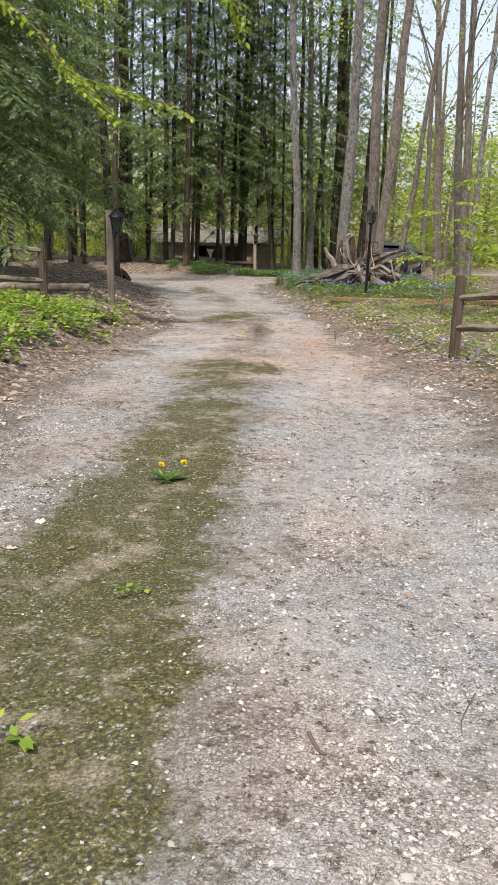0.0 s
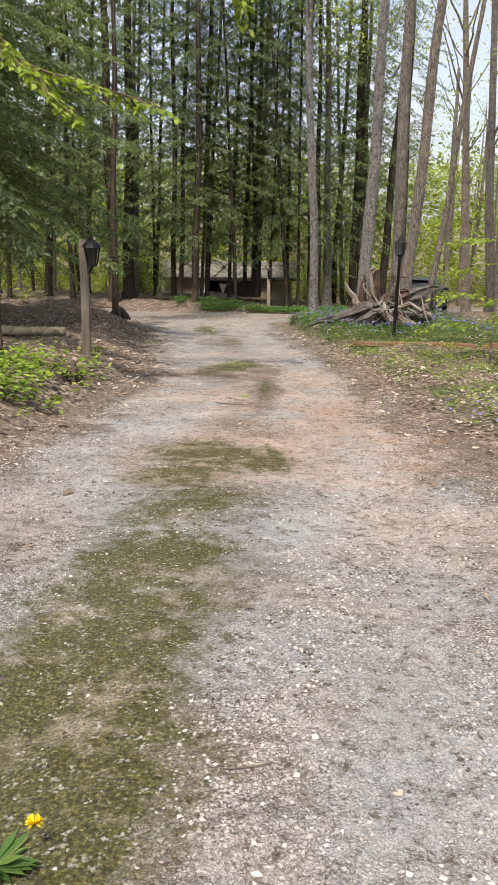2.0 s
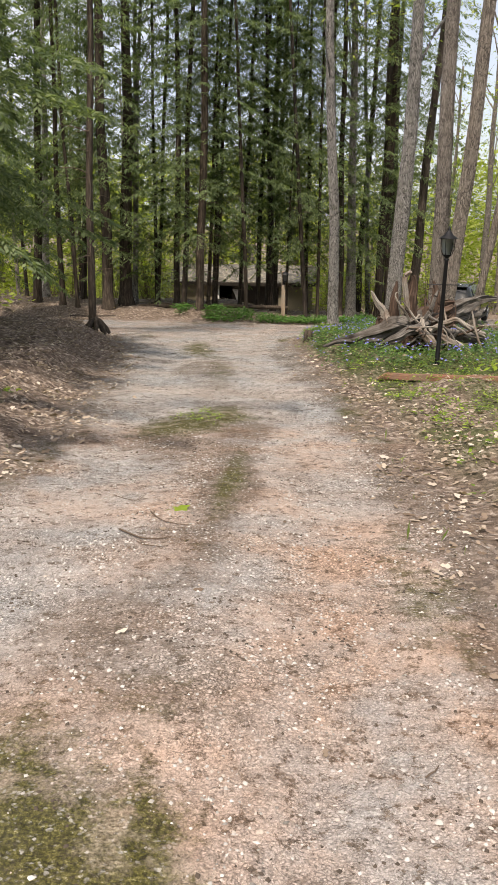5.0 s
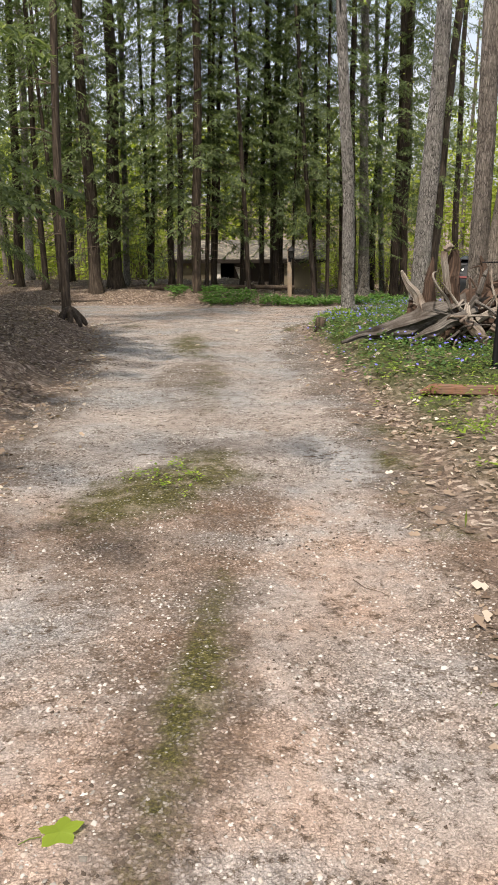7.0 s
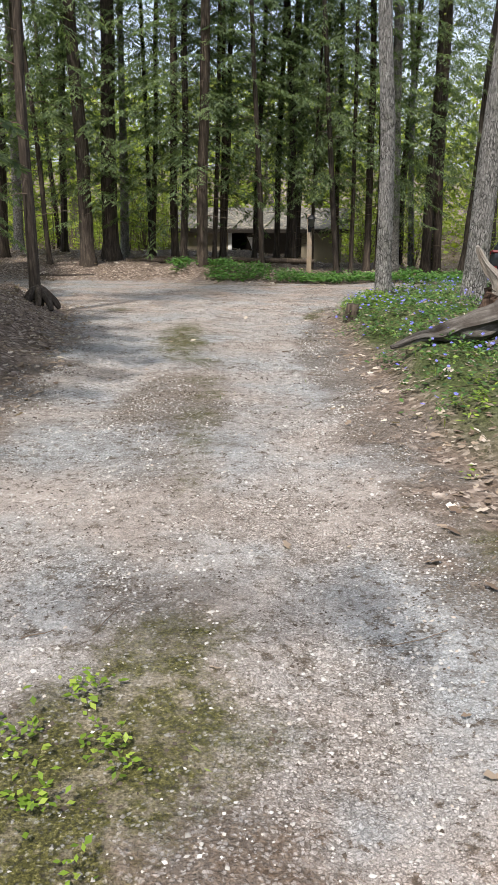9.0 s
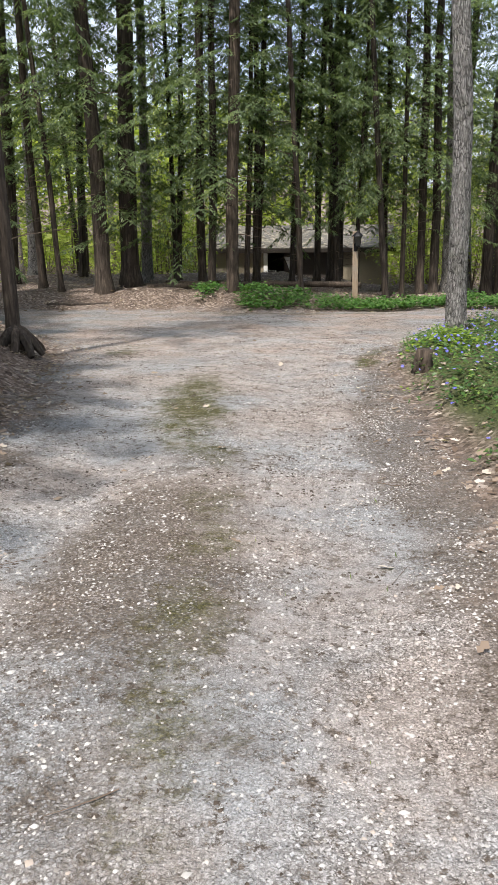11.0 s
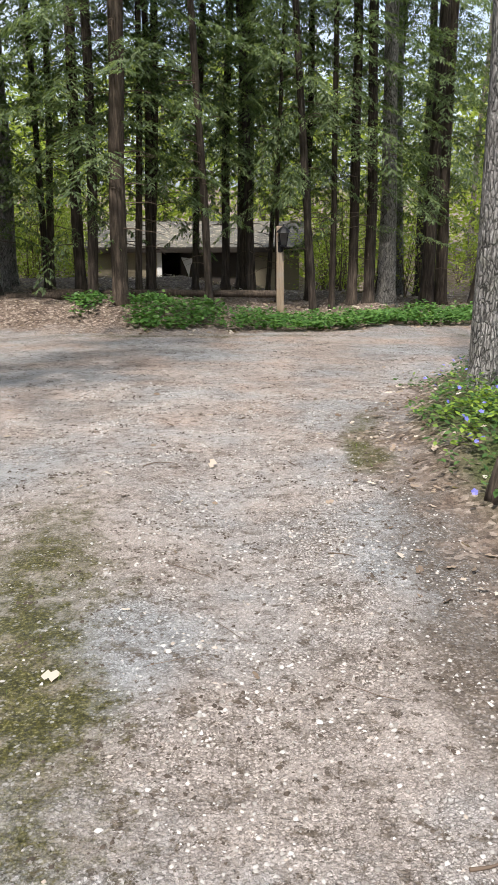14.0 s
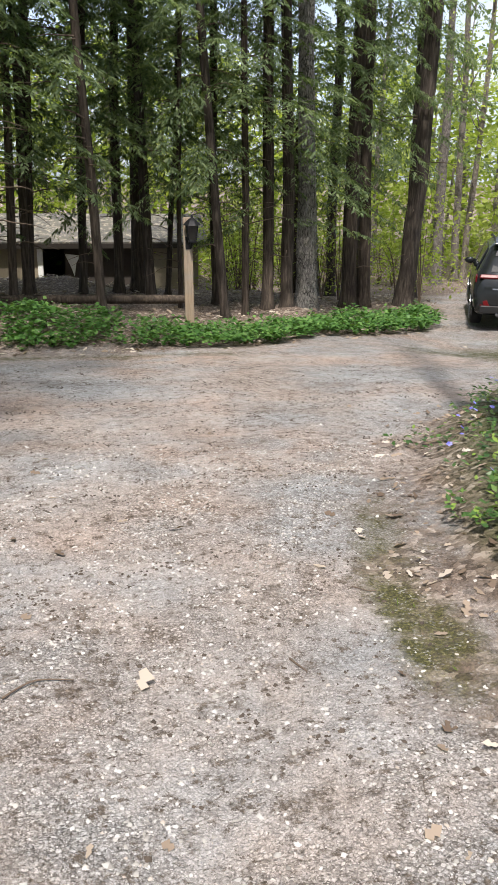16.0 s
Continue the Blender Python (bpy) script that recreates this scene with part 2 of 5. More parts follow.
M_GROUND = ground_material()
M_STONE = stone_material()
M_HEMLOCK = bark_material("hemlock_bark", (0.016, 0.0125, 0.01), (0.056, 0.045, 0.036), (0.14, 0.114, 0.092))
M_GREYBARK = bark_material("grey_bark", (0.04, 0.038, 0.035), (0.27, 0.262, 0.25), (0.55, 0.54, 0.52), (0.42, 0.43, 0.41), 26.0, 6.0, True)
M_PALEBARK = bark_material("tan_bark", (0.06, 0.052, 0.045), (0.23, 0.205, 0.18), (0.41, 0.375, 0.335), None, 22.0, 4.0, True)
M_NEEDLE = leaf_material("hemlock_needles", (0.07, 0.105, 0.055), (0.165, 0.215, 0.11), (0.28, 0.34, 0.19), 0.55, 0.5)
M_YOUNG = leaf_material("young_leaf", (0.16, 0.24, 0.03), (0.3, 0.4, 0.055), (0.42, 0.5, 0.1), 0.5, 0.45)
M_UNDER = leaf_material("understory_leaf", (0.17, 0.23, 0.045), (0.38, 0.45, 0.1), (0.5, 0.54, 0.18), 0.58, 0.5)
M_BED = leaf_material("bed_leaf", (0.045, 0.11, 0.025), (0.1, 0.21, 0.05), (0.19, 0.31, 0.09), 0.3, 0.5)
M_COVER = leaf_material("cover_leaf", (0.09, 0.15, 0.02), (0.22, 0.33, 0.04), (0.35, 0.43, 0.08), 0.35, 0.45)
M_VINE = leaf_material("periwinkle_leaf", (0.035, 0.08, 0.022), (0.09, 0.17, 0.045), (0.24, 0.34, 0.07), 0.3, 0.35)
M_GRASS = leaf_material("grass_blade", (0.08, 0.12, 0.03), (0.2, 0.26, 0.07), (0.34, 0.34, 0.14), 0.35, 0.5)
M_BLUE = leaf_material("blue_petal", (0.12, 0.12, 0.5), (0.22, 0.22, 0.72), (0.34, 0.33, 0.8), 0.3, 0.5)
M_YELLOW = leaf_material("yellow_petal", (0.7, 0.5, 0.01), (0.85, 0.66, 0.02), None, 0.2, 0.5)
M_DRY = leaf_material("dry_leaf", (0.13, 0.09, 0.065), (0.38, 0.3, 0.235), (0.7, 0.63, 0.56), 0.2, 0.7)
M_SOIL = plain_material("soil_crumb", (0.085, 0.066, 0.052), 0.95, 0.0, 0.5)
M_TWIG = plain_material("twig", (0.13, 0.095, 0.07), 0.9)
M_SNAG = wood_material("weathered_wood", (0.012, 0.01, 0.0085), (0.24, 0.22, 0.2), (2.0, 3.4, 3.4), 0.9, 1.0, (0.05, 0.039, 0.032), True)
M_SNAGPALE = wood_material("bleached_wood", (0.05, 0.04, 0.032), (0.5, 0.455, 0.4), (2.5, 2.6, 2.6), 0.85, 0.9, (0.14, 0.1, 0.075), True)
M_SNAGRED = wood_material("rotten_heartwood", (0.015, 0.01, 0.008), (0.14, 0.092, 0.068), (1.6, 3.6, 3.6), 0.95, 1.0, None, True)
M_RAIL = wood_material("old_fence_wood", (0.05, 0.038, 0.028), (0.19, 0.15, 0.112), (2.0, 26, 26), 0.9, 0.8, (0.2, 0.19, 0.14))
M_FPOST = wood_material("old_post_wood", (0.03, 0.022, 0.016), (0.125, 0.095, 0.07), (26, 26, 2.0), 0.9, 0.8, (0.08, 0.065, 0.045))
M_POST = wood_material("lamp_post_wood", (0.19, 0.135, 0.09), (0.4, 0.31, 0.225), (24, 24, 1.4), 0.85, 0.7, (0.27, 0.235, 0.195))
M_GREYPOST = wood_material("grey_lamp_post_wood", (0.075, 0.062, 0.048), (0.215, 0.182, 0.148), (24, 24, 1.4), 0.85, 0.5, (0.17, 0.15, 0.125))
M_TIMBER = wood_material("red_timber", (0.09, 0.038, 0.024), (0.33, 0.17, 0.105), (1.6, 26, 26), 0.9, 0.8, (0.16, 0.11, 0.08))
M_LOG = bark_material("log_bark", (0.11, 0.085, 0.06), (0.3, 0.25, 0.19), (0.5, 0.44, 0.36), None, 6.0, 6.0)
M_IRON = plain_material("black_iron", (0.018, 0.018, 0.02), 0.5, 0.6)
M_PAINT = plain_material("dark_car_paint", (0.02, 0.022, 0.024), 0.16, 0.35, 0.05, 0.6)
M_TRIM = plain_material("black_plastic", (0.02, 0.02, 0.021), 0.6)
M_RUBBER = plain_material("rubber", (0.017, 0.017, 0.017), 0.85)
M_ALLOY = plain_material("alloy", (0.32, 0.32, 0.34), 0.3, 0.9)
M_RED = plain_material("red_lens", (0.12, 0.003, 0.005), 0.35, 0.0, 0.1, 0.25)
M_WHITE = plain_material("white_card", (0.75, 0.75, 0.73), 0.6)
M_SIDING = plain_material("tan_siding", (0.27, 0.23, 0.165), 0.85)
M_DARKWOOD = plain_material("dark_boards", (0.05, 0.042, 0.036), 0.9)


def shingle_material():
    n = Nodes("grey_shingles")
    br = n.node("ShaderNodeTexBrick", Vector=n.coord((1, 1, 1)), Scale=1.0)
    br.inputs["Color1"].default_value = (0.075, 0.072, 0.067, 1)
    br.inputs["Color2"].default_value = (0.125, 0.12, 0.112, 1)
    br.inputs["Mortar"].default_value = (0.06, 0.057, 0.053, 1)
    br.inputs["Mortar Size"].default_value = 0.012
    br.inputs["Brick Width"].default_value, br.inputs["Row Height"].default_value = 0.3, 0.15
    col = n.mix(n.ramp(n.noise(n.coord(), 1.5, 5), (0.4, 0.0), (0.65, 0.6)), br.outputs[0], (0.16, 0.145, 0.11))
    col = n.mix(n.ramp(n.noise(n.coord(), 5, 7, 0.75), (0.52, 0.0), (0.6, 0.85)), col, (0.34, 0.3, 0.23))
    return n.done(col, 0.92, n.bump(br.outputs["Fac"], 0.5, 0.01))


def glass_material(name, tint, rough=0.03):
    n = Nodes(name)
    n.p.inputs["Transmission Weight"].default_value = 1.0
    n.p.inputs["IOR"].default_value = 1.45
    return n.done(tint, rough)


M_SHINGLE = shingle_material()
M_PANE = glass_material("lantern_glass", (0.22, 0.23, 0.22), 0.3)
M_CARGLASS = plain_material("tinted_car_glass", (0.012, 0.014, 0.015), 0.04, 0.0, 0.02, 0.8)


# ---- geometry helpers ----
rng = np.random.default_rng(7)


def link_mesh(name, verts, faces, material, smooth_faces=False):
    me = bpy.data.meshes.new(name)
    me.from_pydata([tuple(v) for v in verts], [], [tuple(f) for f in faces])
    me.materials.append(material)
    if smooth_faces:
        me.shade_smooth()
    return me


def fast_mesh(name, verts, sides, material):
    """A mesh of loose faces of so many sides, whose corners follow one another in verts."""
    verts = np.asarray(verts, np.float32).reshape(-1, 3)
    k = len(verts)
    me = bpy.data.meshes.new(name)
    me.vertices.add(k)
    me.vertices.foreach_set("co", verts.ravel())
    me.loops.add(k)
    me.loops.foreach_set("vertex_index", np.arange(k, dtype=np.int32))
    me.polygons.add(k // sides)
    me.polygons.foreach_set("loop_start", np.arange(0, k, sides, dtype=np.int32))
    me.materials.append(material)
    me.update(calc_edges=True)
    return me


def thing(name, at=(0, 0, 0), label="", category="", group="", kind="", turn=(0, 0, 0)):
    ob = new(name)
    ob.empty_display_size = 0.2
    ob.matrix_basis = pose(*at, *turn)
    return tagged(ob, label, category, group, kind)


def part(name, data, parent, label="", at=None):
    ob = new(name, data)
    ob.parent = parent
    if at is not None:
        ob.matrix_basis = at
    return tagged(ob, label)


def from_bm(name, bm, material, smooth_faces=False):
    me = bpy.data.meshes.new(name)
    bmesh.ops.recalc_face_normals(bm, faces=bm.faces)
    bm.to_mesh(me)
    bm.free()
    me.materials.append(material)
    if smooth_faces:
        me.shade_smooth()
    return me


def box(name, lo, hi, material, bevel=0.008, taper=1.0, wobble=0.0):
    bm = bmesh.new()
    bmesh.ops.create_cube(bm, size=1)
    for v in bm.verts:
        for i in range(3):
            v.co[i] = lo[i] if v.co[i] < 0 else hi[i]
    mid = [(a + b) / 2 for a, b in zip(lo, hi)]
    for v in bm.verts:
        if v.co.z > mid[2]:
            v.co.x, v.co.y = mid[0] + (v.co.x - mid[0]) * taper, mid[1] + (v.co.y - mid[1]) * taper
    if bevel:
        bmesh.ops.bevel(bm, geom=bm.edges[:], offset=bevel, segments=2, affect="EDGES")
    if wobble:
        bmesh.ops.subdivide_edges(bm, edges=[e for e in bm.edges if e.calc_length() > 0.3], cuts=6, use_grid_fill=True)
        for v in bm.verts:
            v.co += noise.noise_vector(v.co * 5) * wobble
    return from_bm(name, bm, material)


def tube(points, radii, sides=8, rough=0.0, flat=1.0, cap=True, seed=0.0):
    """Vertices and faces of a bent, tapering tube with an uneven skin."""
    pts = [Vector(p) for p in points]
    verts, faces = [], []
    up = Vector((0.31, 0.11, 0.94))
    for i, p in enumerate(pts):
        d = (pts[min(i + 1, len(pts) - 1)] - pts[max(i - 1, 0)]).normalized()
        a = d.cross(up)
        if a.length < 0.2:
            a = d.cross(Vector((1, 0.2, 0)))
        a.normalize()
        b = d.cross(a)
        for k in range(sides):
            w = 2 * math.pi * k / sides
            q = a * math.cos(w) + b * math.sin(w) * flat
            r = radii[i]
            if rough:
                r *= 1 + rough * noise.noise(Vector((q.x * 2 + seed, q.y * 2, q.z * 2 + i * 0.35))) + rough * 0.5 * math.sin(5 * w + seed)
            verts.append(p + q * r)
    for i in range(len(pts) - 1):
        for k in range(sides):
            j = (k + 1) % sides
            faces.append((i * sides + k, i * sides + j, (i + 1) * sides + j, (i + 1) * sides + k))
    if cap:
        faces.append(tuple(reversed(range(sides))))
        faces.append(tuple(range((len(pts) - 1) * sides, len(pts) * sides)))
    return verts, faces


def curve_points(points, cuts=6, wild=0.0, seed=0.0):
    """Points along a smooth line through a few given ones."""
    p = [Vector(q) for q in points]
    out = []
    for i in range(len(p) - 1):
        a, b, c, d = p[max(i - 1, 0)], p[i], p[i + 1], p[min(i + 2, len(p) - 1)]
        for k in range(cuts):
            t = k / cuts
            q = 0.5 * ((2 * b) + (c - a) * t + (2 * a - 5 * b + 4 * c - d) * t * t + (3 * b - a - 3 * c + d) * t ** 3)
            if wild:
                q = q + noise.noise_vector(Vector((q.x * 3 + seed, q.y * 3, q.z * 3))) * wild
            out.append(q)
    return out + [p[-1]]


def merged(pieces):
    verts, faces = [], []
    for v, f in pieces:
        k = len(verts)
        verts += v
        faces += [tuple(i + k for i in q) for q in f]
    return verts, faces


def unit(v):
    return v / np.maximum(np.linalg.norm(v, axis=-1, keepdims=True), 1e-9)


def leaf_quads(c, axis, normal, length, width, fold=0.0, belly=0.45):
    """Corners of leaf blades: foot, side, tip, side."""
    axis = unit(axis)
    side = unit(np.cross(axis, normal))
    nrm = np.cross(side, axis)
    l, w = np.asarray(length)[:, None], np.asarray(width)[:, None]
    m = c + axis * l * belly + nrm * w * fold
    return np.stack([c, m + side * w / 2, c + axis * l, m - side * w / 2], 1).reshape(-1, 3)


# ---- lie of the land ----
def smooth(a, b, v):
    s = np.clip((np.asarray(v, float) - a) / (b - a), 0, 1)
    return s * s * (3 - 2 * s)


def edge_left(y):
    return np.interp(y, [-12, 4.6, 9.2, 11.6, 14.4, 16.7, 19.3, 23, 25, 29, 31.5, 32.6, 33.2], [-1.9, -2.0, -2.0, -1.7, -1.65, -1.95, -2.35, -2.9, -3.2, -4.3, -6.0, -12, -40])


def edge_right(y):
    return np.interp(y, [-12, 8.2, 10.5, 13, 16, 20, 23, 27, 28.7, 29.8, 31.2, 32.3, 33, 34, 35], [2.1, 2.05, 1.65, 1.5, 1.25, 0.95, 0.7, 0.36, 0.45, 0.75, 1.3, 2.2, 4.0, 9, 40])


def edge_far(x):
    return np.interp(x, [-40, -7, -3, 0.4, 1.5, 2.2, 3.8, 5.2, 6.2, 8, 14, 20], [37.3, 37.3, 36.9, 36.9, 37.3, 38.1, 38.9, 40.4, 43, 49, 56, 60])


def height(x, y):
    x, y = np.asarray(x, float), np.asarray(y, float)
    z = np.interp(y, [-60, -20, 36, 38.5, 45, 56, 62], [1.9, 1.69, -2.55, -2.78, -3.0, -4.3, -4.4])
    far = y - edge_far(x)
    r = smooth(0, 0.9, x - edge_right(y)) * (1 - smooth(-2.0, 0.0, far))
    l = smooth(0, 1.3, edge_left(y) - x) * (1 - smooth(-2.0, 0.0, far))
    b = smooth(0.0, 1.4, far) * (1 - smooth(46, 56, y)) * (0.45 * (1 - smooth(-3, 1, x)))
    b = b - 0.2 * smooth(2.5, 5, x) * smooth(33, 37, y)
    return z + np.interp(y, [15, 18.8, 20.6], [0.09, 0.09, 0.28]) * r + 0.36 * l + b


def lumps(x, y, scale, seed):
    """Cheap smooth noise, about -1 to 1."""
    out = np.zeros_like(np.asarray(x, float))
    k = np.random.default_rng(seed)
    for _ in range(9):
        a, f, p = k.uniform(0, 6.28), k.uniform(0.5, 1.6) / scale, k.uniform(0, 6.28)
        out = out + np.sin((x * np.cos(a) + y * np.sin(a)) * f * 6.28 + p)
    return out / 3.6


def inside_drive(x, y):
    """Metres inside the gravel's edge, negative outside."""
    d = np.minimum(x - edge_left(y), edge_right(y) - x)
    return np.minimum(d, (edge_far(x) - y) * 0.8)


def surface(x, y):
    """The ground with its ruts and unevenness."""
    ins = inside_drive(x, y)
    z = height(x, y)
    rough = 0.012 + 0.05 * smooth(0.1, -0.8, ins)
    z = z + rough * lumps(x, y, 1.7, 3) + 0.5 * rough * lumps(x, y, 0.45, 5)
    mid = (edge_left(y) + edge_right(y)) / 2 + 0.05
    rut = np.exp(-((np.abs(x - mid) - 0.8) / 0.33) ** 2) * smooth(0.0, 0.5, ins) * (1 - smooth(26, 31, y))
    return z - 0.03 * rut + 0.05 * smooth(0.15, -0.15, np.abs(ins)) * smooth(34, 30, y)


def blob(x, y, cx, cy, rx, ry, turn=0.0):
    c, s = np.cos(turn), np.sin(turn)
    u, v = (x - cx) * c + (y - cy) * s, -(x - cx) * s + (y - cy) * c
    return np.exp(-((u / rx) ** 2 + (v / ry) ** 2))


def moss_amount(x, y):
    m = 1.45 * blob(x, y, -0.66, 2.3, 0.52, 2.6) + 0.85 * blob(x, y, -0.35, 6.6, 0.55, 2.6) + 0.58 * blob(x, y, -0.45, 9.2, 0.6, 0.9) + 0.6 * blob(x, y, 0.2, 9.0, 0.22, 0.6) + 0.85 * blob(x, y, 0.12, 13.0, 0.15, 1.4)
    m = m + 0.85 * blob(x, y, -0.2, 16.0, 0.4, 0.75) + 0.55 * blob(x, y, -0.6, 20.0, 0.3, 2.6, 0.1) + 0.85 * blob(x, y, -1.6, 25.0, 0.5, 2.4, 0.15) + 0.75 * blob(x, y, -0.7, 15.2, 0.5, 0.8)
    m = m + 0.6 * blob(x, y, 0.45, 29.2, 0.3, 0.5) + 1.15 * blob(x, y, 0.24, 28.0, 0.22, 0.75) + 0.75 * blob(x, y, 1.3, 16.6, 0.35, 2.2) + 0.7 * blob(x, y, -1.9, 36.3, 4.5, 0.45)
    m = m + 0.8 * blob(x, y, 4.8, 36.4, 1.6, 1.6) + 0.6 * blob(x, y, -3.4, 29.0, 0.5, 1.0) + 0.5 * blob(x, y, 1.2, 11.0, 0.3, 1.4) + 0.5 * blob(x, y, -1.5, 13.5, 0.25, 2.0)
    return m + 0.12 * lumps(x, y, 0.9, 11)


def ground_sheet():
    def steps(lo, hi, fine, far_lo, far_hi, grow=1.13):
        mid = list(np.arange(lo, hi, fine))
        up, s = [hi], fine
        while up[-1] < far_hi:
            s *= grow
            up.append(up[-1] + s)
        down, s = [lo - fine], fine
        while down[-1] > far_lo:
            s *= grow
            down.append(down[-1] - s)
        return np.array(down[::-1] + mid + up)
    xs, ys = steps(-3.4, 2.6, 0.06, -420, 420, 1.16), steps(0.4, 33, 0.075, -300, 600, 1.16)
    X, Y = np.meshgrid(xs, ys)
    Z = surface(X, Y)
    nx, ny = len(xs), len(ys)
    verts = np.stack([X, Y, Z], -1).reshape(-1, 3).astype(np.float32)
    i = np.arange(nx * ny).reshape(ny, nx)
    quads = np.stack([i[:-1, :-1], i[:-1, 1:], i[1:, 1:], i[1:, :-1]], -1).reshape(-1, 4)
    ins = inside_drive(X, Y) + 0.16 * lumps(X, Y, 0.8, 21) + 0.1 * lumps(X, Y, 0.3, 22)
    gravel = smooth(-0.7, 0.6, ins).ravel()
    moss = np.clip(moss_amount(X, Y), 0, 1).ravel()
    # sunlit pink at y 7-16 is put into the colour, with warm gravel patches
    warm = np.clip(0.85 * smooth(7.0, 9.0, Y) * (1 - smooth(14.8, 16.2, Y)) * (0.45 + 0.45 * smooth(-0.9, 0.2, X) + 0.4 * lumps(X, Y, 2.0, 31)) + 0.5 * blob(X, Y, -0.5, 36.0, 2.2, 0.6) + 0.4 * smooth(26, 29, Y) * (0.6 + 0.6 * lumps(X, Y, 2.4, 33)), 0, 1).ravel()
    green = np.clip(smooth(0.2, 0.7, X - edge_right(Y)) * smooth(30, 28, Y) * (0.35 + 0.5 * lumps(X, Y, 1.6, 41)) * (1 - smooth(5, 8, X))
                    + 0.8 * smooth(0.1, 0.8, X - edge_right(Y)) * smooth(18, 20, Y) * smooth(34, 31, Y) * smooth(7, 5, X), 0, 1).ravel()
    mid = (edge_left(Y) + edge_right(Y)) / 2 + 0.05
    half = 0.5 + 0.3 * smooth(3.0, 9.0, Y)
    track = np.maximum(np.exp(-((X - mid - half) / 0.42) ** 2), np.exp(-((X - mid + 0.8) / 0.4) ** 2))
    dirt = np.clip((0.45 * (1 - track) + 0.45 * smooth(0.5, 0.0, ins)) * (1 - 0.8 * smooth(23, 28, Y)) + 0.16 * smooth(26, 30, Y) + 0.75 * blob(X, Y, -1.15, 20.6, 0.55, 1.3) + 0.95 * blob(X, Y, 0.5, 24.6, 0.38, 3.0) + 0.8 * blob(X, Y, -0.7, 15.0, 0.5, 1.0) + 0.9 * blob(X, Y, 0.15, 15.1, 0.2, 0.4) + 0.6 * blob(X, Y, 0.12, 13.0, 0.18, 1.5) + 0.12 * lumps(X, Y, 1.4, 45), 0, 1).ravel()
    ins_q = ins.ravel()[quads].mean(1)
    for name, keep, label in (("road", ins_q > 0, "pale grey gravel drive with a mossy middle strip"), ("ground", ins_q <= 0, "woodland floor covered in dead leaves")):
        q = quads[keep]
        used, inv = np.unique(q, return_inverse=True)
        me = bpy.data.meshes.new(name)
        me.vertices.add(len(used))
        me.vertices.foreach_set("co", verts[used].ravel())
        me.loops.add(q.size)
        me.loops.foreach_set("vertex_index", inv.ravel().astype(np.int32))
        me.polygons.add(len(q))
        me.polygons.foreach_set("loop_start", np.arange(0, q.size, 4, dtype=np.int32))
        me.update(calc_edges=True)
        me.shade_smooth()
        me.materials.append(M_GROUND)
        for key, val in (("gravel", gravel), ("moss", moss), ("warm", warm), ("green", green), ("dirt", dirt)):
            me.attributes.new(key, "FLOAT", "POINT").data.foreach_set("value", val[used].astype(np.float32))
        tagged(new(name, me), label, name, kind="structure")


ground_sheet()


def gz(x, y):
    return float(surface(np.array([x]), np.array([y]))[0])


# ---- trees ----
def trunk_mesh(name, r, h, lean, material, seed, flare=0.5, limbs=(), sides=14, bend=0.1):
    rows = int(10 + h * 1.6)
    pts, rad = [], []
    for i in range(rows + 1):
        s = (i / rows) ** 1.5
        z = -0.25 + (h + 0.25) * s
        wob = Vector((noise.noise(Vector((seed, z * 0.22, 0))), noise.noise(Vector((0, seed, z * 0.22))), 0)) * bend * min(1, max(0, z) / 3)
        pts.append(Vector((lean[0] * z, lean[1] * z, z)) + wob)
        rad.append(r * (1 - 0.6 * max(0, z) / h) * (1 + flare * math.exp(-max(0, z) / (r * 1.1))))
    bits = [tube(pts, rad, sides, 0.16, seed=seed)]
    for base, tip, rr in limbs:
        line = curve_points([base, (Vector(base) + Vector(tip)) / 2 + Vector((0, 0, 0.05 * (Vector(tip) - Vector(base)).length)), tip], 4, 0.06, seed)
        bits.append(tube(line, np.linspace(rr, rr * 0.25, len(line)), 5))
    v, f = merged(bits)
    return link_mesh(name, v, f, material, True)


def dead_limbs(k, z0, z1, reach, lean, r, thick=0.011):
    out = []
    for _ in range(k):
        z, a, l = k_rng.uniform(z0, z1), k_rng.uniform(0, 6.28), reach * k_rng.uniform(0.35, 1)
        b = (lean[0] * z, lean[1] * z, z)
        out.append((b, (b[0] + l * math.cos(a), b[1] + l * math.sin(a), z + l * k_rng.uniform(-0.35, 0.15)), thick * k_rng.uniform(0.7, 1.5)))
    return out


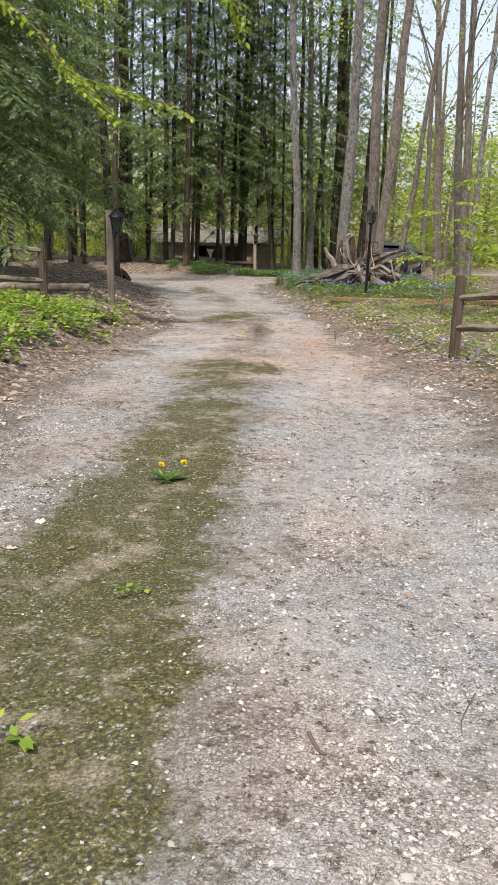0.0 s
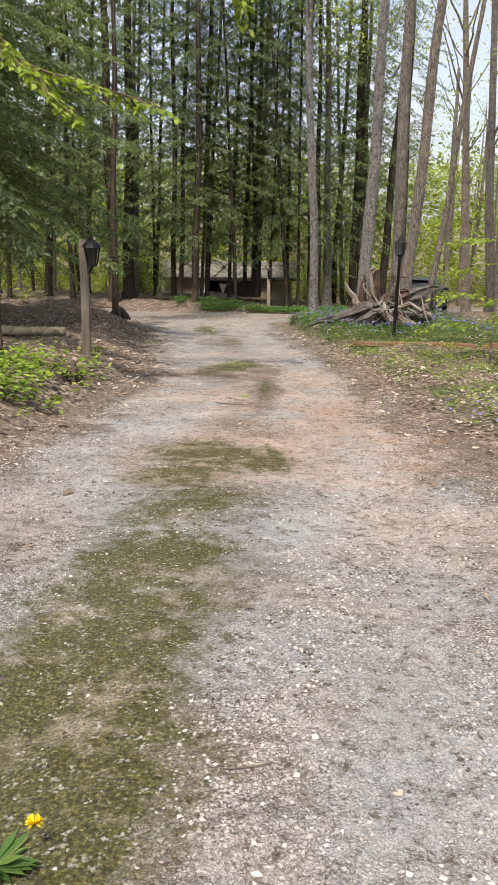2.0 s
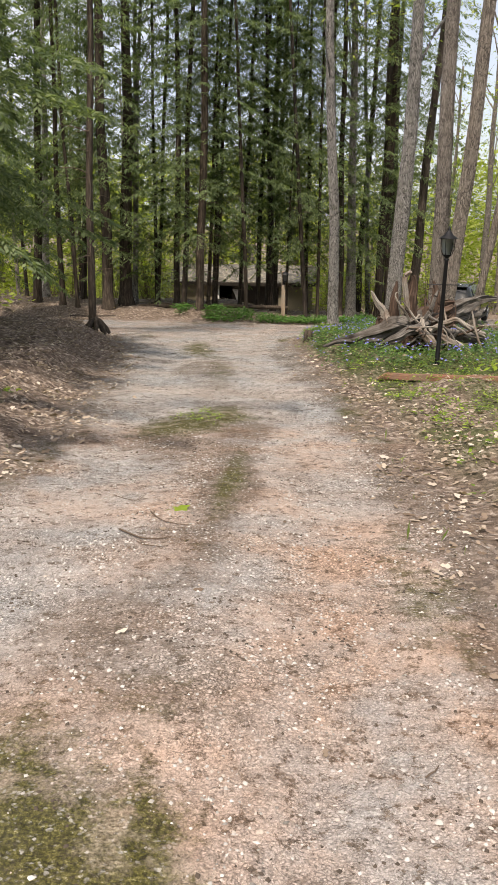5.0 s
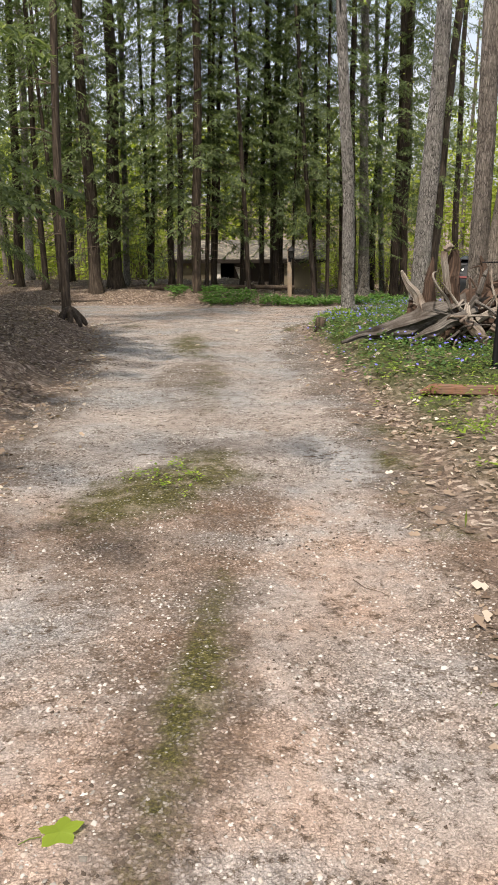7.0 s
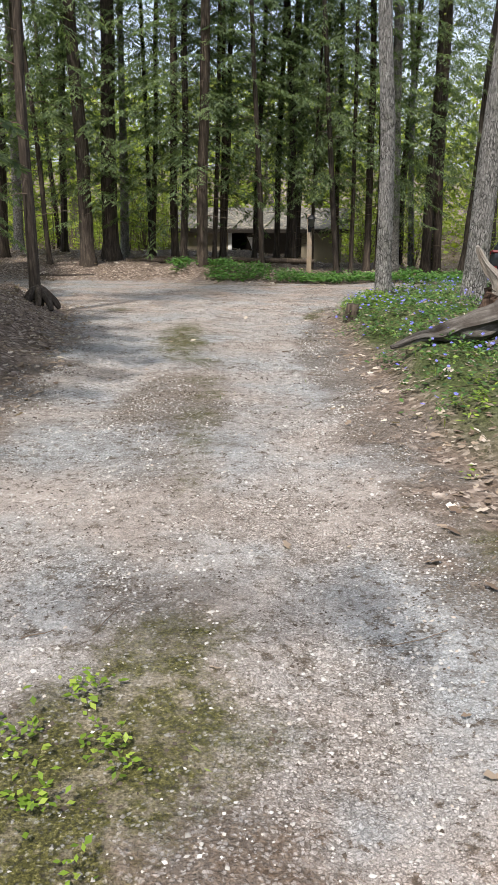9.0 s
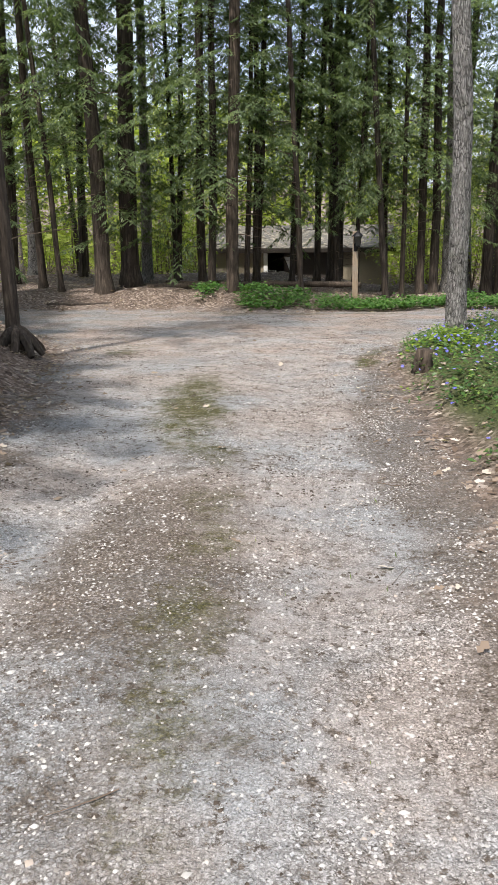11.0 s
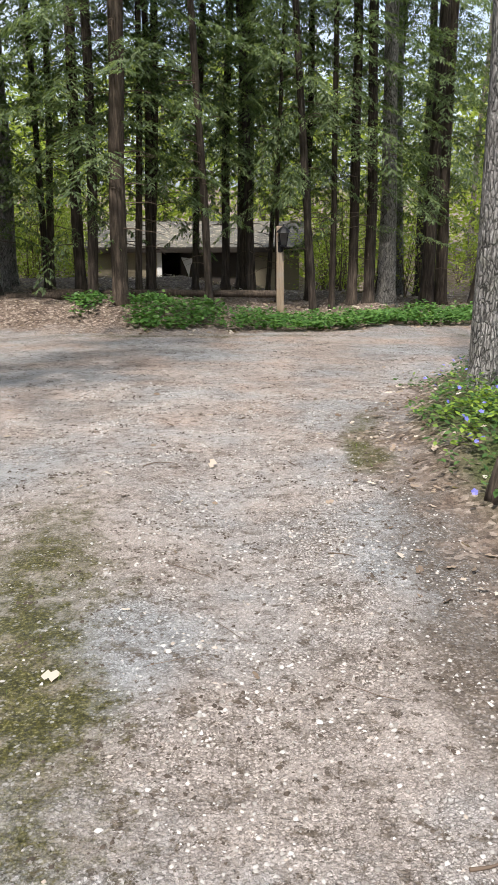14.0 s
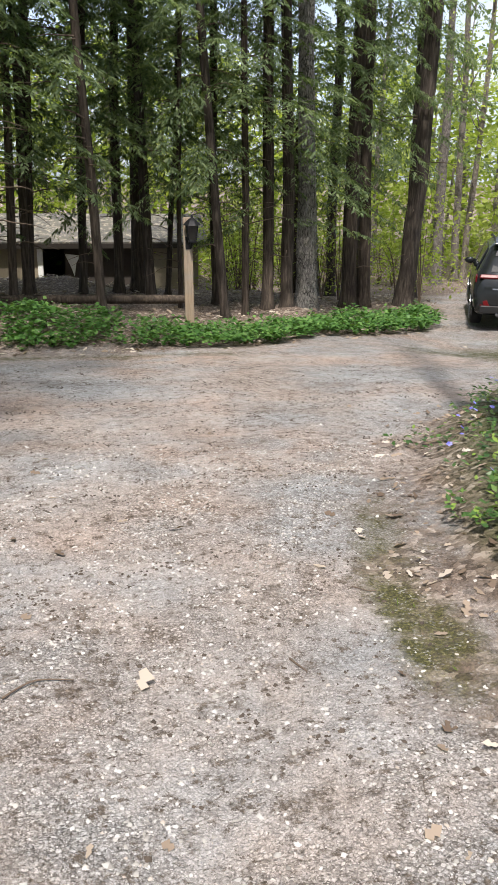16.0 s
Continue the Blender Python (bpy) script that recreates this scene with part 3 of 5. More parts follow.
def fir_crown(name, z0, z1, reach, branches, seed, leaf=0.13, dense=1.0, low_gap=0.2, fine=6, wide=0.28, skew=1.0, taper=0.6):
    """Drooping sprays of short needled twigs along many boughs."""
    k = np.random.default_rng(seed)
    C, A, N, L = [], [], [], []
    sticks = []
    for b in range(branches):
        u = ((b + k.uniform(0, 1)) / branches) ** skew
        z = z0 + (z1 - z0) * u
        l = reach * (1 - taper * u ** 1.5) * k.uniform(0.55, 1.1)
        a = b * 2.399 + k.uniform(-0.5, 0.5)
        d = np.array([math.cos(a), math.sin(a), 0.0])
        rise, droop = k.uniform(-0.12, 0.18), k.uniform(0.22, 0.42)
        side = np.array([-d[1], d[0], 0.0])
        bow = k.uniform(-0.15, 0.15)
        steps = max(4, int(l / 0.15 * dense))
        s = np.linspace(low_gap, 1, steps)
        p = np.array([0, 0, z]) + d * (l * s)[:, None] + side * (bow * l * s ** 2)[:, None]
        p[:, 2] += l * (rise * s - droop * s ** 2)
        tan = unit(np.gradient(p, axis=0))
        sticks.append((p, l))
        for sg in (-1, 1):
            tl = (0.14 + 0.36 * l * 0.45 * np.sin(np.pi * np.clip(s * 0.85 + 0.12, 0, 1))) * k.uniform(0.7, 1.2, steps)
            tw = unit(tan * 0.62 + sg * side * 0.78 + np.array([0, 0, -0.22]) + k.normal(0, 0.12, (steps, 3)))
            m = fine
            for j in range(m):
                f = (j + 0.4) / m
                c = p + tw * (tl * f)[:, None]
                c[:, 2] -= 0.12 * tl * f * f
                for hand in (-1, 1):
                    sd = np.cross(tw, [0, 0, 1.0])
                    ax = unit(tw * 0.75 + hand * sd * 0.6 + np.array([0, 0, -0.16]) + k.normal(0, 0.16, tw.shape))
                    C.append(c), A.append(ax), L.append(np.full(steps, leaf) * k.uniform(0.6, 1.25, steps))
                    N.append(np.array([0, 0, 1.0]) + k.normal(0, 0.3, tw.shape))
    C, A, N, L = np.concatenate(C), np.concatenate(A), np.concatenate(N), np.concatenate(L)
    return fast_mesh(name, leaf_quads(C, A, N, L, L * wide, 0.1), 4, M_NEEDLE), sticks


def broad_crown(name, z0, z1, reach, count, seed, leaf, material, hollow=0.3):
    """Loose layered leaf sprays in an uneven crown."""
    k = np.random.default_rng(seed)
    tufts = max(6, count // 26)
    az, u = k.uniform(0, 6.28, tufts), k.uniform(0, 1, tufts)
    rad = reach * np.sqrt(k.uniform(hollow, 1, tufts)) * (0.55 + 0.45 * np.sin(np.pi * np.clip(u, 0.05, 0.95)))
    tc = np.stack([np.cos(az) * rad, np.sin(az) * rad, z0 + (z1 - z0) * u], 1)
    own = k.integers(0, tufts, count)
    spread = 0.16 * reach + 0.12
    off = k.normal(0, 1, (count, 3)) * np.array([spread, spread, spread * 0.38])
    c = tc[own] + off
    out = np.stack([np.cos(az), np.sin(az), -0.25 + 0 * az], 1)[own]
    ax = out + k.normal(0, 0.55, (count, 3))
    nr = np.array([0, 0, 1.0]) + k.normal(0, 0.45, (count, 3))
    l = leaf * k.uniform(0.55, 1.25, count)
    return fast_mesh(name, leaf_quads(c, ax, nr, l, l * 0.55, 0.08), 4, material), tc


k_rng = random.Random(5)
FIRS = []
for i, (z0, z1, reach, br) in enumerate(((1.8, 17, 2.5, 96), (2.5, 18, 2.8, 94), (3.3, 18.5, 2.4, 88), (1.7, 16.5, 2.2, 96), (2.8, 18, 3.0, 92))):
    FIRS.append(fir_crown("fir_crown", z0, z1, reach, br, 100 + i, 0.135, 0.72, 0.2, 6, 0.3, 0.9, 0.4)[0])
FAR_FIRS = [fir_crown("fir_crown", 4.0, 19.5, 2.9, 72, 120 + i, 0.28, 0.7, 0.15, 3)[0] for i in range(2)]
NEAR_FIRS = [fir_crown("near_fir_crown", 2.3, 9.5, 3.7, 120, 130, 0.12, 1.2, 0.12, 6, 0.36)[0], fir_crown("near_fir_crown", 2.6, 10.0, 4.0, 120, 131, 0.12, 1.2, 0.15, 6, 0.36)[0]]
LIGHTS = [broad_crown("light_crown", 7.5, 14, 2.4, 900, 140 + i, 0.13, M_UNDER)[0] for i in range(2)]


def conifer(x, y, d, lean, crown, h=14.0, sprays=1.0, turn=None, lift=0.0, twigs=16, label="tall dark-barked hemlock with drooping needle sprays"):
    t = thing("hemlock_tree", (x, y, gz(x, y)), label, "tree", "hemlock trees round the clearing")
    a = k_rng.uniform(0, 6.28) if turn is None else turn
    ln = (lean, k_rng.uniform(-0.012, 0.012))
    part("trunk", trunk_mesh("trunk", d / 2, h, ln, M_HEMLOCK, k_rng.uniform(0, 90), 0.45), t)
    for p, q, r in dead_limbs(twigs, 0.9, 5.5, 1.1, ln, d):
        line = curve_points([p, (Vector(p) + Vector(q)) / 2 + Vector((0, 0, 0.05)), q], 3, 0.06, p[2])
        v, f = tube(line, np.linspace(r, r * 0.25, len(line)), 4)
        part("dead_branch", link_mesh("dead_branch", v, f, M_TWIG), t)
    if crown is not None:
        part("crown", crown, t, "", Matrix.Translation((lean * 5, 0, lift)) @ pose(0, 0, 0, 0, 0, math.degrees(a)) @ Matrix.Diagonal((sprays, sprays, 1, 1)))
    return t


def hardwood(x, y, d, lean, h=15.0, bark=None, crown=None, lean_y=0.0, forks=5, label="tall grey-barked hardwood trunk with lichen patches"):
    t = thing("hardwood_tree", (x, y, gz(x, y)), label, "tree", "bare hardwood trees")
    ln = (lean, lean_y)
    limbs = []
    for _ in range(forks):
        z, a, l = k_rng.uniform(h * 0.4, h * 0.85), k_rng.uniform(0, 6.28), k_rng.uniform(1.2, 3.2)
        b = (ln[0] * z, ln[1] * z, z)
        limbs.append((b, (b[0] + l * 0.6 * math.cos(a), b[1] + l * 0.6 * math.sin(a), z + l), d * 0.12))
    part("trunk", trunk_mesh("trunk", d / 2, h, ln, bark or M_GREYBARK, k_rng.uniform(0, 90), 0.35), t)
    for a, b, r in limbs:
        line = curve_points([a, (Vector(a) + Vector(b)) / 2 + Vector((0, 0, -0.12)), b], 4, 0.06, a[2])
        v, f = tube(line, np.linspace(r, r * 0.25, len(line)), 6)
        part("limb", link_mesh("limb", v, f, bark or M_GREYBARK, True), t)
    if crown is not None:
        part("crown", crown, t, "thin pale-green spring leaves", Matrix.Translation((ln[0] * 10, ln[1] * 10, 0)) @ pose(0, 0, 0, 0, 0, k_rng.uniform(0, 360)))
    return t


# behind the flower bed, near row
for i, (x, y, d, lean) in enumerate((
        (-2.91, 41.6, 0.22, 0.053), (-1.93, 42.6, 0.21, 0.046), (-1.44, 39.6, 0.19, -0.046), (-1.19, 43.4, 0.24, 0.032), (-0.75, 44.6, 0.36, 0.019),
        (-0.5, 42.6, 0.24, -0.038), (-0.02, 45.2, 0.16, 0.062), (0.12, 42.4, 0.12, 0.018), (0.98, 43.2, 0.22, -0.012), (0.95, 41.2, 0.22, -0.082))):
    conifer(x, y, d * 0.86, lean, FIRS[i % 5], k_rng.uniform(17, 19), k_rng.uniform(0.7, 1.0), lift=k_rng.uniform(-0.4, 1.2))
for i, (x, y, d, lean) in enumerate((
        (1.44, 41.8, 0.17, -0.009), (2.0, 42.3, 0.29, -0.017), (2.4, 42.2, 0.3, -0.02), (4.2, 43.8, 0.42, -0.001), (4.6, 43.9, 0.36, -0.023),
        (5.65, 44.0, 0.5, 0.052), (-6.4, 40.0, 0.58, 0.03), (-5.46, 42.2, 0.21, 0.054), (-4.36, 40.4, 0.29, 0.014), (-4.0, 39.9, 0.26, 0.036))):
    conifer(x, y, d * 0.86, lean, FIRS[(i + 2) % 5], k_rng.uniform(17, 20), k_rng.uniform(0.75, 1.05) * (0.75 if x > 4 else 1), lift=k_rng.uniform(-0.6, 0.8) + (0.8 if x > 4 else 0))
for i, (x, y, d, lean) in enumerate((
        (-3.19, 38.5, 0.38, 0.022), (-3.1, 40.6, 0.18, 0.041), (-6.85, 38.9, 0.5, -0.003), (-5.41, 41.6, 0.18, 0.002), (-2.92, 41.2, 0.19, 0.027),
        (-8.1, 38.9, 0.18, -0.033), (-8.9, 39.6, 0.26, 0.011), (-10.4, 41.0, 0.4, 0.06), (-11.6, 39.0, 0.25, 0.049), (-9.2, 44.0, 0.3, 0.06))):
    conifer(x, y, d * 0.86, lean, FIRS[(i + 1) % 5], k_rng.uniform(17, 20), k_rng.uniform(0.8, 1.1), lift=k_rng.uniform(-0.6, 0.6))
# a second row further in
for i in range(4):
    x, y = k_rng.uniform(-16, 2.5), k_rng.uniform(45.5, 51)
    conifer(x, y, k_rng.uniform(0.14, 0.34), k_rng.uniform(-0.04, 0.04), FAR_FIRS[i % 2], k_rng.uniform(17, 20), k_rng.uniform(0.7, 1.1), lift=k_rng.uniform(0, 1.5), twigs=10)
for i, (x, y) in enumerate(((3.5, 47.0), (5.3, 50.0), (7.6, 49.0), (-13.5, 43.0))):
    conifer(x, y, 0.3, k_rng.uniform(-0.03, 0.03), FIRS[i], k_rng.uniform(18, 20), 0.95, lift=1.5, twigs=10)
# by the drive
conifer(-4.65, 27.7, 0.2, 0.03, FIRS[2], 13, 0.72, 0.7, 1.4, 14, "slender hemlock at the corner of the drive")
for x, y, d, c, s, a in ((-6.9, 21.0, 0.34, 1, 1.15, 0.2), (-6.2, 16.8, 0.32, 0, 1.05, 2.9), (-8.7, 26.0, 0.3, 0, 0.9, 1.3), (-9.6, 28.0, 0.25, 1, 0.9, 2.0), (-10.4, 33.5, 0.21, 0, 0.8, 4.0)):
    conifer(x, y, d, 0.03, NEAR_FIRS[c], 13, s, a, 0.2, 14)
# grey hardwoods
part_label = "double hardwood trunk with furrowed grey-brown bark"
hardwood(1.57, 29.5, 0.3, -0.045)
hardwood(2.96, 27.9, 0.4, 0.032, crown=LIGHTS[1])
hardwood(2.9, 42.5, 0.42, -0.03, crown=LIGHTS[0])
hardwood(3.52, 24.95, 0.33, 0.0, 16, M_PALEBARK, label=part_label)
hardwood(3.66, 24.6, 0.31, 0.072, 16, M_PALEBARK, label=part_label)
hardwood(4.5, 25.8, 0.18, 0.12, 13, M_PALEBARK, forks=3, label="slim leaning hardwood trunk")
for x, y, d, lean in ((8.5, 37.5, 0.42, -0.085), (8.3, 33.2, 0.36, -0.07), (6.9, 27.0, 0.26, -0.05), (6.1, 23.2, 0.18, 0.02), (7.6, 22.4, 0.24, -0.02), (9.0, 27.5, 0.4, -0.06), (11.2, 32.0, 0.35, -0.05)):
    hardwood(x, y, d, lean, k_rng.uniform(13, 16), M_PALEBARK if y > 26 else M_GREYBARK, LIGHTS[0] if x > 8 else None, forks=6)
for x, y, d, lean in ((11.99, 58.2, 0.44, -0.017), (13.2, 59.3, 0.35, -0.028), (14.1, 60.4, 0.31, 0.03), (10.2, 62, 0.3, 0.02), (-11.1, 44.4, 0.38, 0.047), (-6.6, 42.9, 0.26, 0.026), (-6.2, 40.9, 0.22, 0.039), (4.0, 46.5, 0.25, -0.06)):
    hardwood(x, y, d, lean, 15, M_PALEBARK if x > 9 else M_GREYBARK, LIGHTS[1] if x > 9 else None)


LOW_LIGHTS = [broad_crown("light_crown", 3.0, 13.0, 2.6, 1500, 150 + i, 0.14, M_UNDER)[0] for i in range(2)]
for i in range(16):
    x, y = k_rng.uniform(9.5, 19), k_rng.uniform(27, 46)
    if 36 < y and x < 13:
        x += 6
    hardwood(x, y, k_rng.uniform(0.12, 0.26), k_rng.uniform(-0.07, 0.09), k_rng.uniform(12, 16), M_PALEBARK, LOW_LIGHTS[i % 2], forks=5, label="slender pale hardwood with thin spring leaves")


# ---- woods further off ----
def far_woods():
    k = np.random.default_rng(77)
    bits = []
    spots = []
    while len(spots) < 330:
        x, y = k.uniform(-60, 60), k.uniform(-35, 100)
        if abs(x) < 9 and y < 62 or (-13 < x < 13 and 15 < y < 63) or (-14 < x < 14 and y < 15) or (6 < x < 22 and 36 < y < 58):
            continue
        spots.append((x, y))
    for x, y in spots:
        z, r, ln = gz(x, y), k.uniform(0.07, 0.24), k.uniform(-0.05, 0.05, 2)
        h = k.uniform(10, 16)
        pts = [(x + ln[0] * h * s, y + ln[1] * h * s, z - 0.2 + h * s) for s in (0, 0.05, 0.3, 0.6, 1)]
        bits.append(tube(pts, [r * 1.3, r, r * 0.85, r * 0.6, r * 0.25], 7))
    v, f = merged(bits)
    tagged(new("far_tree_trunks", link_mesh("far_tree_trunks", v, f, M_PALEBARK, True)), "slender grey-brown trunks of the woods around", "woods", kind="stuff")
    for name, material, count, lo, hi, leaf, lab in (("far_leaves", M_UNDER, 115000, 0.1, 10.0, 0.38, "yellow-green spring leaves of the woods around"),
                                                     ("far_needles", M_NEEDLE, 19000, 4.5, 13.5, 0.42, "dark evergreen boughs of the woods around")):
        tuft = count // 40
        tx, ty = k.uniform(-34, 42, tuft * 6), np.where(k.uniform(0, 1, tuft * 6) < 0.82, k.uniform(59, 82, tuft * 6), k.uniform(-25, 60, tuft * 6))
        ok = ~((np.abs(tx) < 10) & (ty < 60) | (np.abs(tx) < 11) & (ty > 12) & (ty < 56) | (tx > 4) & (tx < 24) & (ty > 34) & (ty < 56) | (np.abs(tx) < 14) & (ty < 15))
        if name == "far_needles":
            ok &= ~((tx > -20) & (tx < 34) & (ty < 72))
        tx, ty = tx[ok][:tuft], ty[ok][:tuft]
        tz = height(tx, ty) + lo + (hi - lo) * k.uniform(0, 1, len(tx)) ** 1.1
        own = k.integers(0, len(tx), count)
        c = np.stack([tx, ty, tz], 1)[own] + k.normal(0, 1, (count, 3)) * np.array([0.8, 0.8, 0.32])
        c[:, 2] = np.maximum(c[:, 2], height(c[:, 0], c[:, 1]) + 0.05)
        l = leaf * k.uniform(0.5, 1.3, count)
        q = leaf_quads(c, k.normal(0, 1, (count, 3)) * np.array([1, 1, 0.4]), np.array([0, 0, 1.0]) + k.normal(0, 0.6, (count, 3)), l, l * 0.5, 0.06)
        tagged(new(name, fast_mesh(name, q, 4, material)), lab, "woods", kind="stuff")


far_woods()

# young trees and brush between the trunks
BRUSH = [broad_crown("leaves", 0.3, 2.4 + 0.6 * i, 1.0 + 0.15 * i, 420, 200 + i, 0.13, M_UNDER, 0.05) for i in range(4)]


def brush_stems(tc):
    out = []
    for j in range(0, len(tc), 2):
        p = tc[j]
        line = curve_points([(0, 0, -0.1), (p[0] * 0.35, p[1] * 0.35, p[2] * 0.6), tuple(p)], 3)
        v, f = tube(line, np.linspace(0.014, 0.004, len(line)), 4)
        out.append(link_mesh("stem", v, f, M_TWIG))
    return out


STEMS = [brush_stems(b[1]) for b in BRUSH]
for i in range(96):
    if i < 66:
        x, y = k_rng.uniform(-14, 10), k_rng.uniform(44, 64)
        if -6.4 < x < 1.8 and y < 60:
            x, y = k_rng.choice((-8, 3.4)) + k_rng.uniform(-1.5, 1.5), k_rng.uniform(44, 52)
    elif i < 84:
        x, y = k_rng.uniform(8.2, 14), k_rng.uniform(20, 33)
    else:
        x, y = k_rng.uniform(-14, -8.5), k_rng.uniform(18, 44)
    if edge_left(y) < x < edge_right(y) and y < 45:
        continue
    t = thing("shrub", (x, y, gz(x, y)), "yellow-green shrub in young leaf", "shrub", "shrubs among the trees", turn=(0, 0, k_rng.uniform(0, 360)))
    for stem in STEMS[i % 4]:
        part("stem", stem, t)
    part("leaves", BRUSH[i % 4][0], t)


# ---- ground plants, leaves and stones ----
def scatter(count, x0, x1, y0, y1, keep, seed):
    k = np.random.default_rng(seed)
    x, y = k.uniform(x0, x1, count), k.uniform(y0, y1, count)
    ok = k.uniform(0, 1, count) < keep(x, y)
    x, y = x[ok], y[ok]
    return np.stack([x, y, surface(x, y)], 1), k


def plants(name, base, k, leaves, leaf, tall, material, label, category, wide=0.55, spread=0.6, flat=0.3):
    n = len(base)
    C, A, N, L = [], [], [], []
    hgt = tall * k.uniform(0.4, 1.15, n)
    lean = k.normal(0, 0.25, (n, 2)) * hgt[:, None]
    for j in range(leaves):
        a = j * 2.399 + k.uniform(0, 6.28, n)
        f = k.uniform(0.45, 1.0, n)
        c = base + np.stack([lean[:, 0] * f, lean[:, 1] * f, hgt * f], 1)
        out = np.stack([np.cos(a), np.sin(a), k.normal(0.05, flat, n)], 1)
        c = c + out * (leaf * spread * k.uniform(0, 1, n))[:, None]
        C.append(c), A.append(out), N.append(np.array([0, 0, 1.0]) + k.normal(0, 0.3, (n, 3))), L.append(leaf * k.uniform(0.55, 1.25, n))
    C, A, N, L = map(np.concatenate, (C, A, N, L))
    return tagged(new(name, fast_mesh(name, leaf_quads(C, A, N, L, L * wide, 0.1, 0.5), 4, material)), label, category, kind="stuff")


def bed_density(x, y):
    f = y - edge_far(x)
    band = smooth(-0.05, 0.15, f) * (1 - smooth(1.5, 2.1, f - 0.25 * lumps(x, y, 1.5, 61)))
    ends = smooth(-3.1, -2.7, x) * (1 - smooth(5.3, 5.9, x))
    gaps = 1 - 0.9 * blob(x, y, -0.9, 38.6, 0.35, 1.4) - 0.85 * blob(x, y, 2.1, 40.4, 0.5, 0.9) - 0.8 * blob(x, y, -1.6, 39.0, 0.7, 0.5)
    return np.clip(band * ends * gaps, 0, 1)


base, k = scatter(9000, -3.3, 6.2, 36.6, 44.5, bed_density, 301)
base[:, 2] += 0.03
plants("bed_plants", base, k, 7, 0.085, 0.22, M_BED, "dense bed of low green ground-cover plants", "ground cover", 0.8)
base, k = scatter(300, -4.3, -3.3, 37.5, 39.5, lambda x, y: blob(x, y, -3.9, 38.3, 0.35, 0.4), 302)
plants("bed_patch", base, k, 7, 0.1, 0.2, M_BED, "small patch of green ground cover among dead leaves", "ground cover", 0.8)


def cover_density(x, y):
    return np.clip(smooth(0.15, 0.8, edge_left(y) - x + 0.3 * lumps(x, y, 1.2, 62)) * smooth(14.3, 12.5, y) * (0.75 + 0.4 * lumps(x, y, 0.8, 63)), 0, 1)


base, k = scatter(3600, -6.0, -1.5, 4.5, 14.4, cover_density, 303)
plants("leafy_ground_cover", base, k, 8, 0.085, 0.22, M_COVER, "bright green leafy ground cover on the bank", "ground cover", 0.6)


def vine_density(x, y):
    d = x - edge_right(y)
    return np.clip(smooth(0.1, 0.7, d + 0.25 * lumps(x, y, 1.1, 64)) * smooth(19.0, 20.2, y) * smooth(34.5, 32.0, y) * smooth(6.5, 4.5, x) * (0.85 + 0.4 * lumps(x, y, 0.7, 65)), 0, 1)


base, k = scatter(9500, 0.2, 6.5, 18.8, 34.5, vine_density, 304)
plants("periwinkle_leaves", base, k, 6, 0.058, 0.17, M_VINE, "low green periwinkle leaves beside the drive", "ground cover", 0.5, 0.9)
base, k = scatter(420, 0.7, 1.9, 26.8, 29.6, lambda x, y: 0.9 * blob(x, y, 1.35, 27.9, 0.35, 0.7), 305)
plants("bright_weeds", base, k, 9, 0.06, 0.2, M_COVER, "bright yellow-green weeds among the periwinkle", "weed", 0.6)
base, k = scatter(8000, 1.2, 6.0, 6.0, 20.5, lambda x, y: np.clip(smooth(0.25, 0.9, x - edge_right(y)) * (0.35 + 0.55 * lumps(x, y, 1.0, 66)), 0, 0.8), 306)
plants("right_bank_plants", base, k, 6, 0.05, 0.12, M_COVER, "sparse low green plants on the leafy bank", "ground cover", 0.45, 0.9)


def flowers(name, base, k, petals, size, tall, material, label, category):
    n = len(base)
    C, A, N = [], [], []
    tilt = unit(np.array([0, -0.4, 1.0]) + k.normal(0, 0.35, (n, 3)))
    u = unit(np.cross(tilt, np.array([0.3, 1, 0])))
    w = np.cross(tilt, u)
    top = base + np.stack([0 * base[:, 0], 0 * base[:, 0], tall * k.uniform(0.7, 1.2, n)], 1)
    for j in range(petals):
        a = 6.2832 * j / petals
        C.append(top), A.append(u * math.cos(a) + w * math.sin(a) + tilt * 0.15), N.append(tilt)
    L = np.full(n * petals, size) * np.tile(k.uniform(0.8, 1.2, n), petals)
    return tagged(new(name, fast_mesh(name, leaf_quads(np.concatenate(C), np.concatenate(A), np.concatenate(N), L, L * 0.85, 0.0, 0.65), 4, material)), label, category, kind="stuff")


base, k = scatter(2600, 0.3, 5.5, 19.2, 33.5, lambda x, y: 0.5 * vine_density(x, y), 307)
flowers("periwinkle_flowers", base, k, 5, 0.019, 0.19, M_BLUE, "small violet-blue periwinkle flowers", "flower")
base, k = scatter(500, 2.0, 4.5, 8.2, 13.0, lambda x, y: 0.9 * blob(x, y, 2.6, 10.2, 0.7, 1.0), 308)
flowers("bank_flowers", base, k, 5, 0.016, 0.09, M_BLUE, "tiny pale blue flowers on the bank", "flower")


def grass_density(x, y):
    return np.clip(0.7 * blob(x, y, 2.0, 21.0, 1.6, 1.0) + 0.6 * blob(x, y, -1.9, 13.5, 0.25, 2.5) + 0.4 * (moss_amount(x, y) > 0.75) * 0.5 + 0.4 * blob(x, y, 1.45, 12.5, 0.2, 3.0) + 0.5 * blob(x, y, -3.6, 27.0, 0.4, 0.8), 0, 1)


